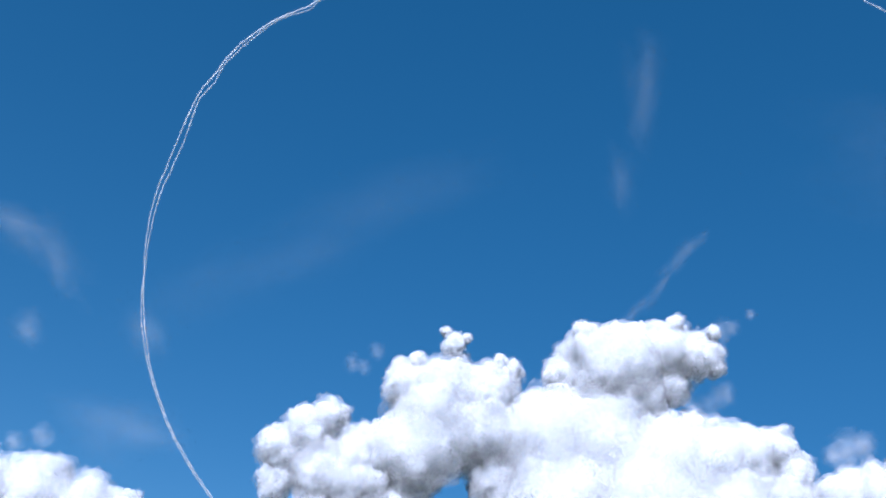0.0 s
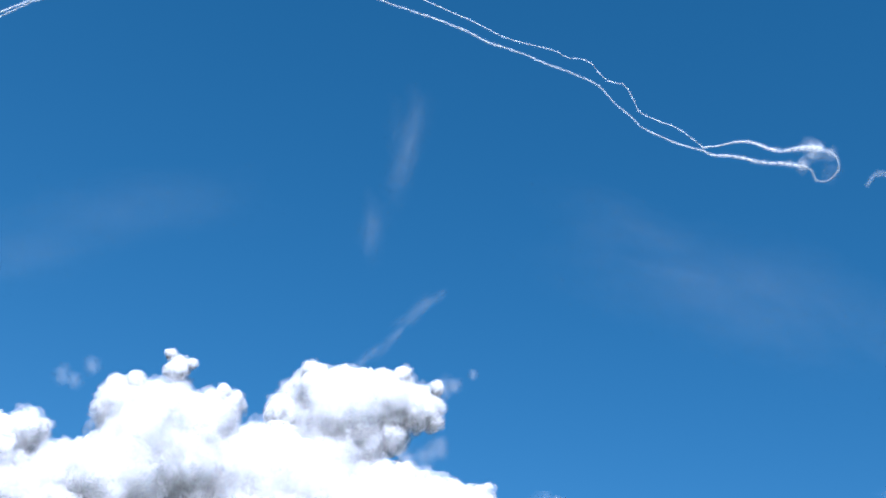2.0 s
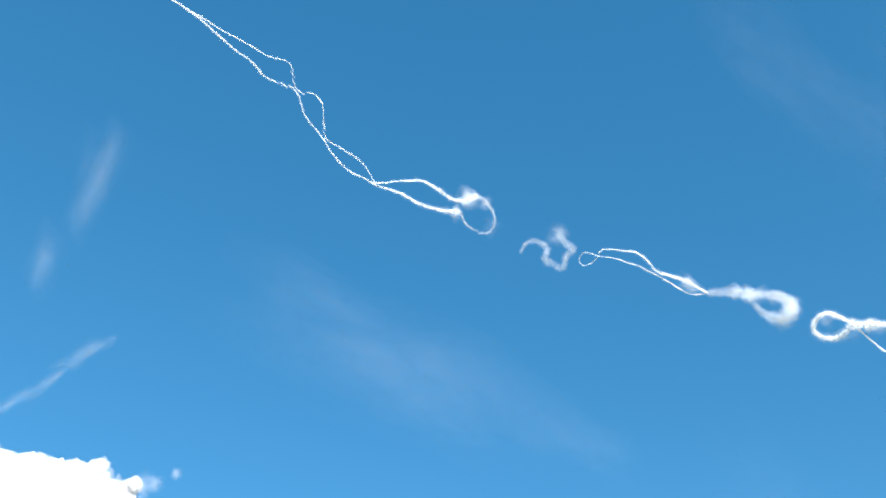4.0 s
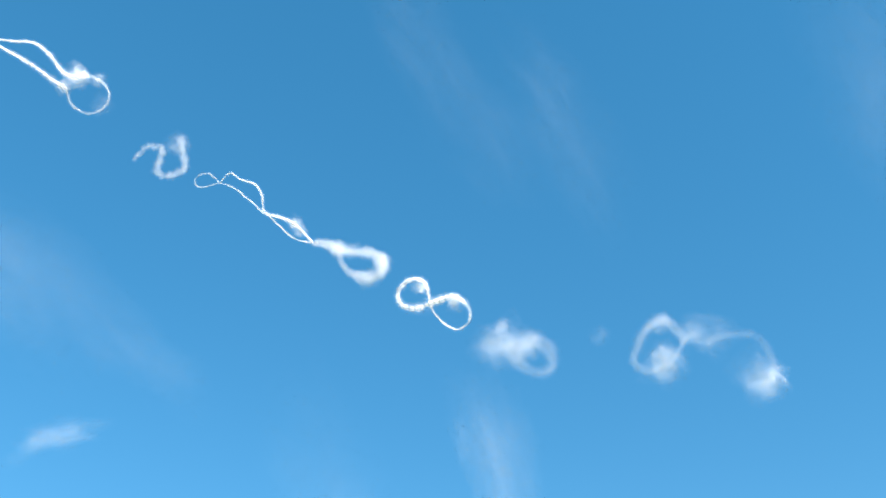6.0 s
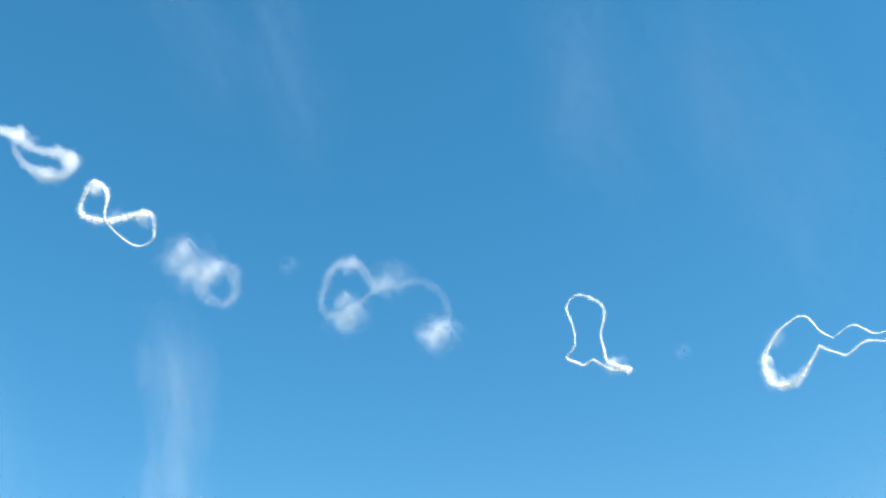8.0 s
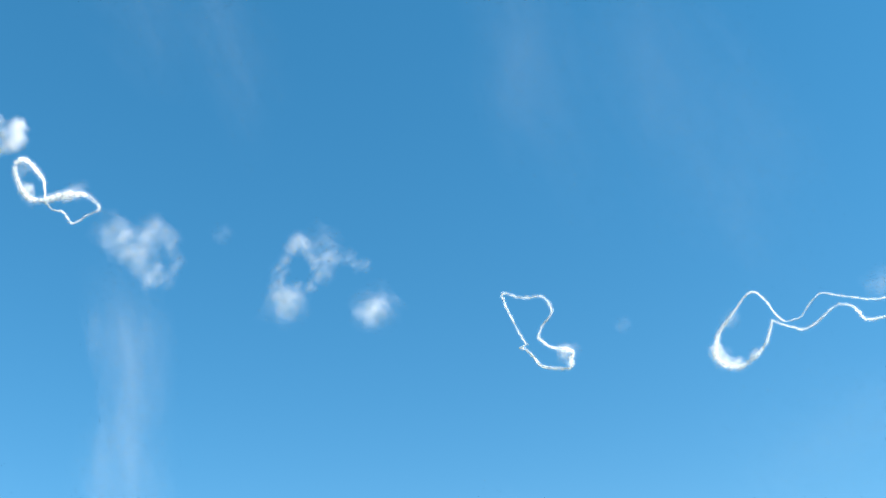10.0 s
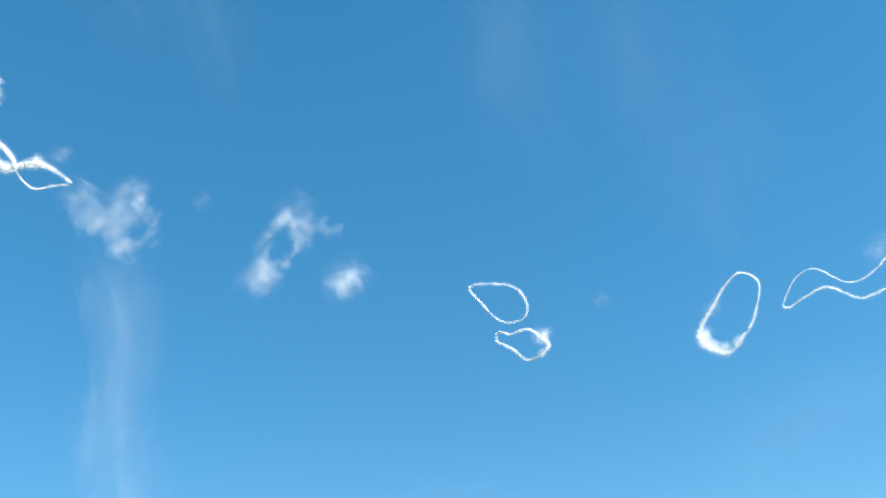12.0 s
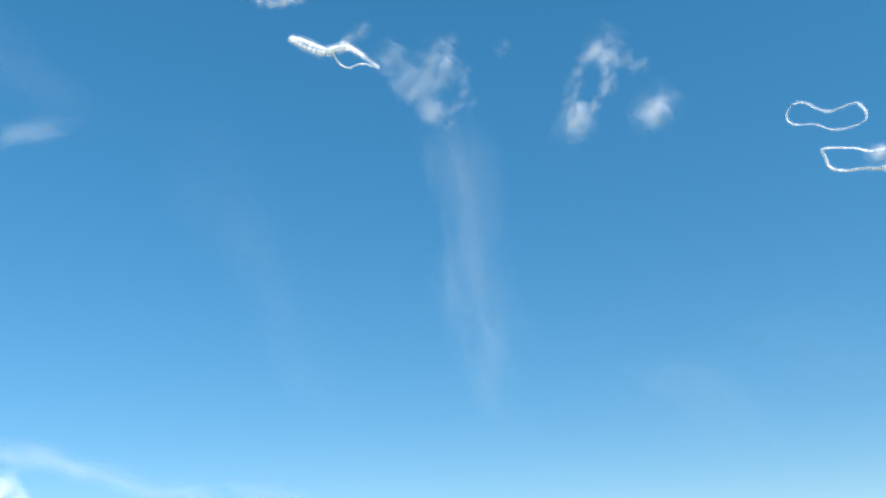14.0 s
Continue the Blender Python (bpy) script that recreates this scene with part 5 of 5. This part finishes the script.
cumulus("cloud_fragment", "small wispy white cloud fragment", [
    (-102.35, 13.49, 15), (-103.65, 12.84, 12),
], 0.25, WIND)
cumulus("cloud_fragment", "small white cloud low in the sky", [
    (-31, 6.44, 22), (-31.67, 6.24, 26), (-30.12, 5.94, 14),
], 0.4)

# ---- faint high ice ----
veil("cirrus_streak", "short faint white streak of high ice", 0.00720, 10, [(-68.75, 26.1), (-66.83, 28.04), (-65.24, 29.91), (-63.79, 31.58)])
veil("cirrus_streak", "broad faint band of high ice", 0.00112, 48, [(-97.88, 22.15), (-94.15, 25.33), (-90.15, 28.69), (-85.32, 31.72), (-80.44, 33.84)])
veil("cirrus_patch", "faint upright patch of high ice", 0.00360, 28, [(-68.63, 41.99), (-68.07, 40.07), (-68.11, 37.46)])
veil("cirrus_patch", "faint upright patch of high ice", 0.00300, 20, [(-70.19, 35.41), (-69.51, 33.43)])
veil("cirrus_patch", "faint torn patch of high ice", 0.00600, 24, [(-108.77, 23.72), (-107.5, 23.86), (-105.76, 23.3), (-104.46, 21.72)])
veil("cirrus_patch", "faint round patch of high ice", 0.00660, 26, [(-105.52, 18.8), (-104.7, 18.93)])
veil("cirrus_patch", "faint round patch of high ice", 0.00420, 32, [(-99.49, 20.69), (-98.01, 19.91)])
veil("cirrus_patch", "faint round patch of high ice", 0.00420, 38, [(-100.22, 15.07), (-98.42, 15.04), (-96.49, 15.18)])
veil("cirrus_streak", "broad pale band of high ice", 0.00112, 55, [(-52.86, 33.68), (-48.14, 32.47), (-43.66, 31.79), (-38.88, 29.7)])
veil("cirrus_streak", "long faint diagonal band of high ice", 0.00144, 50, [(-53.86, 36.41), (-49.23, 35.2), (-44.56, 33.76), (-39.55, 32.15), (-34.57, 29.98), (-30.16, 27.6)])
veil("cirrus_patch", "small pale torn streak of cloud", 0.00800, 16, [(-39.19, 23.28), (-38.08, 23.92), (-36.41, 24.47)], [(0, -42.71, 16.27), (2, -36.02, 20.5), (5, -37.73, 23.3), (5.5, -37.98, 23.3), (6, -37.75, 23.1), (14, -33.2, 25.3)])
veil("cirrus_patch", "broad faint upright drift of high ice", 0.00096, 60, [(-15.98, 54.42), (-14.01, 50.4), (-10.45, 46.04), (-6.66, 41.12)])
veil("cirrus_patch", "broad faint drift of high ice", 0.00096, 80, [(21.08, 43.43), (21.44, 39.39), (22.71, 34.1)])
veil("cirrus_patch", "broad faint drift of high ice", 0.00096, 95, [(30.52, 42.2), (31.64, 38.27), (34.04, 32.93), (35.49, 28.87)])
veil("cirrus_patch", "faint upright drift of high ice", 0.00096, 45, [(-3.88, 47.0), (-2.26, 43.28), (-0.35, 39.42)])
veil("cirrus_patch", "broad faint drift of high ice", 0.00096, 80, [(32.53, 15.45), (35.59, 16.19), (39.37, 16.39)])
veil("cirrus_streak", "tall faint column of high ice with one sharp rim", 0.00310, 44, [(-6.73, 26.2), (-6.2, 24.22), (-5.54, 20.78), (-5.6, 17.72), (-4.96, 13.95), (-4.2, 10.56)], [(0, -11.84, 25.68), (5, -11.84, 25.68), (6.5, -10.99, 25.72), (8, -10.38, 25.6), (12, -8.12, 26.08), (14, -6.73, 26.2)], 1.0)
veil("cirrus_streak", "tall faint column of high ice", 0.00090, 60, [(-21.06, 24.15), (-18.64, 20.26), (-16.13, 15.61), (-14.58, 11.94)])
veil("cirrus_patch", "faint soft patch of high ice", 0.00192, 60, [(5.67, 11.18), (8.22, 10.62), (10.85, 8.92)])
veil("cirrus_patch", "faint soft patch of high ice", 0.00096, 60, [(11.82, 13.15), (15.26, 13.03), (18.19, 11.05)])
veil("cirrus_streak", "long pale streak of low cirrus", 0.00960, 20, [(-33.0, 8.42), (-29.62, 8.11), (-26.96, 7.51), (-23.6, 6.78), (-18.58, 5.91), (-14.08, 5.3)])


def motions():
    for ob, rows in MOVES:
        walk(ob, rows)


motions()
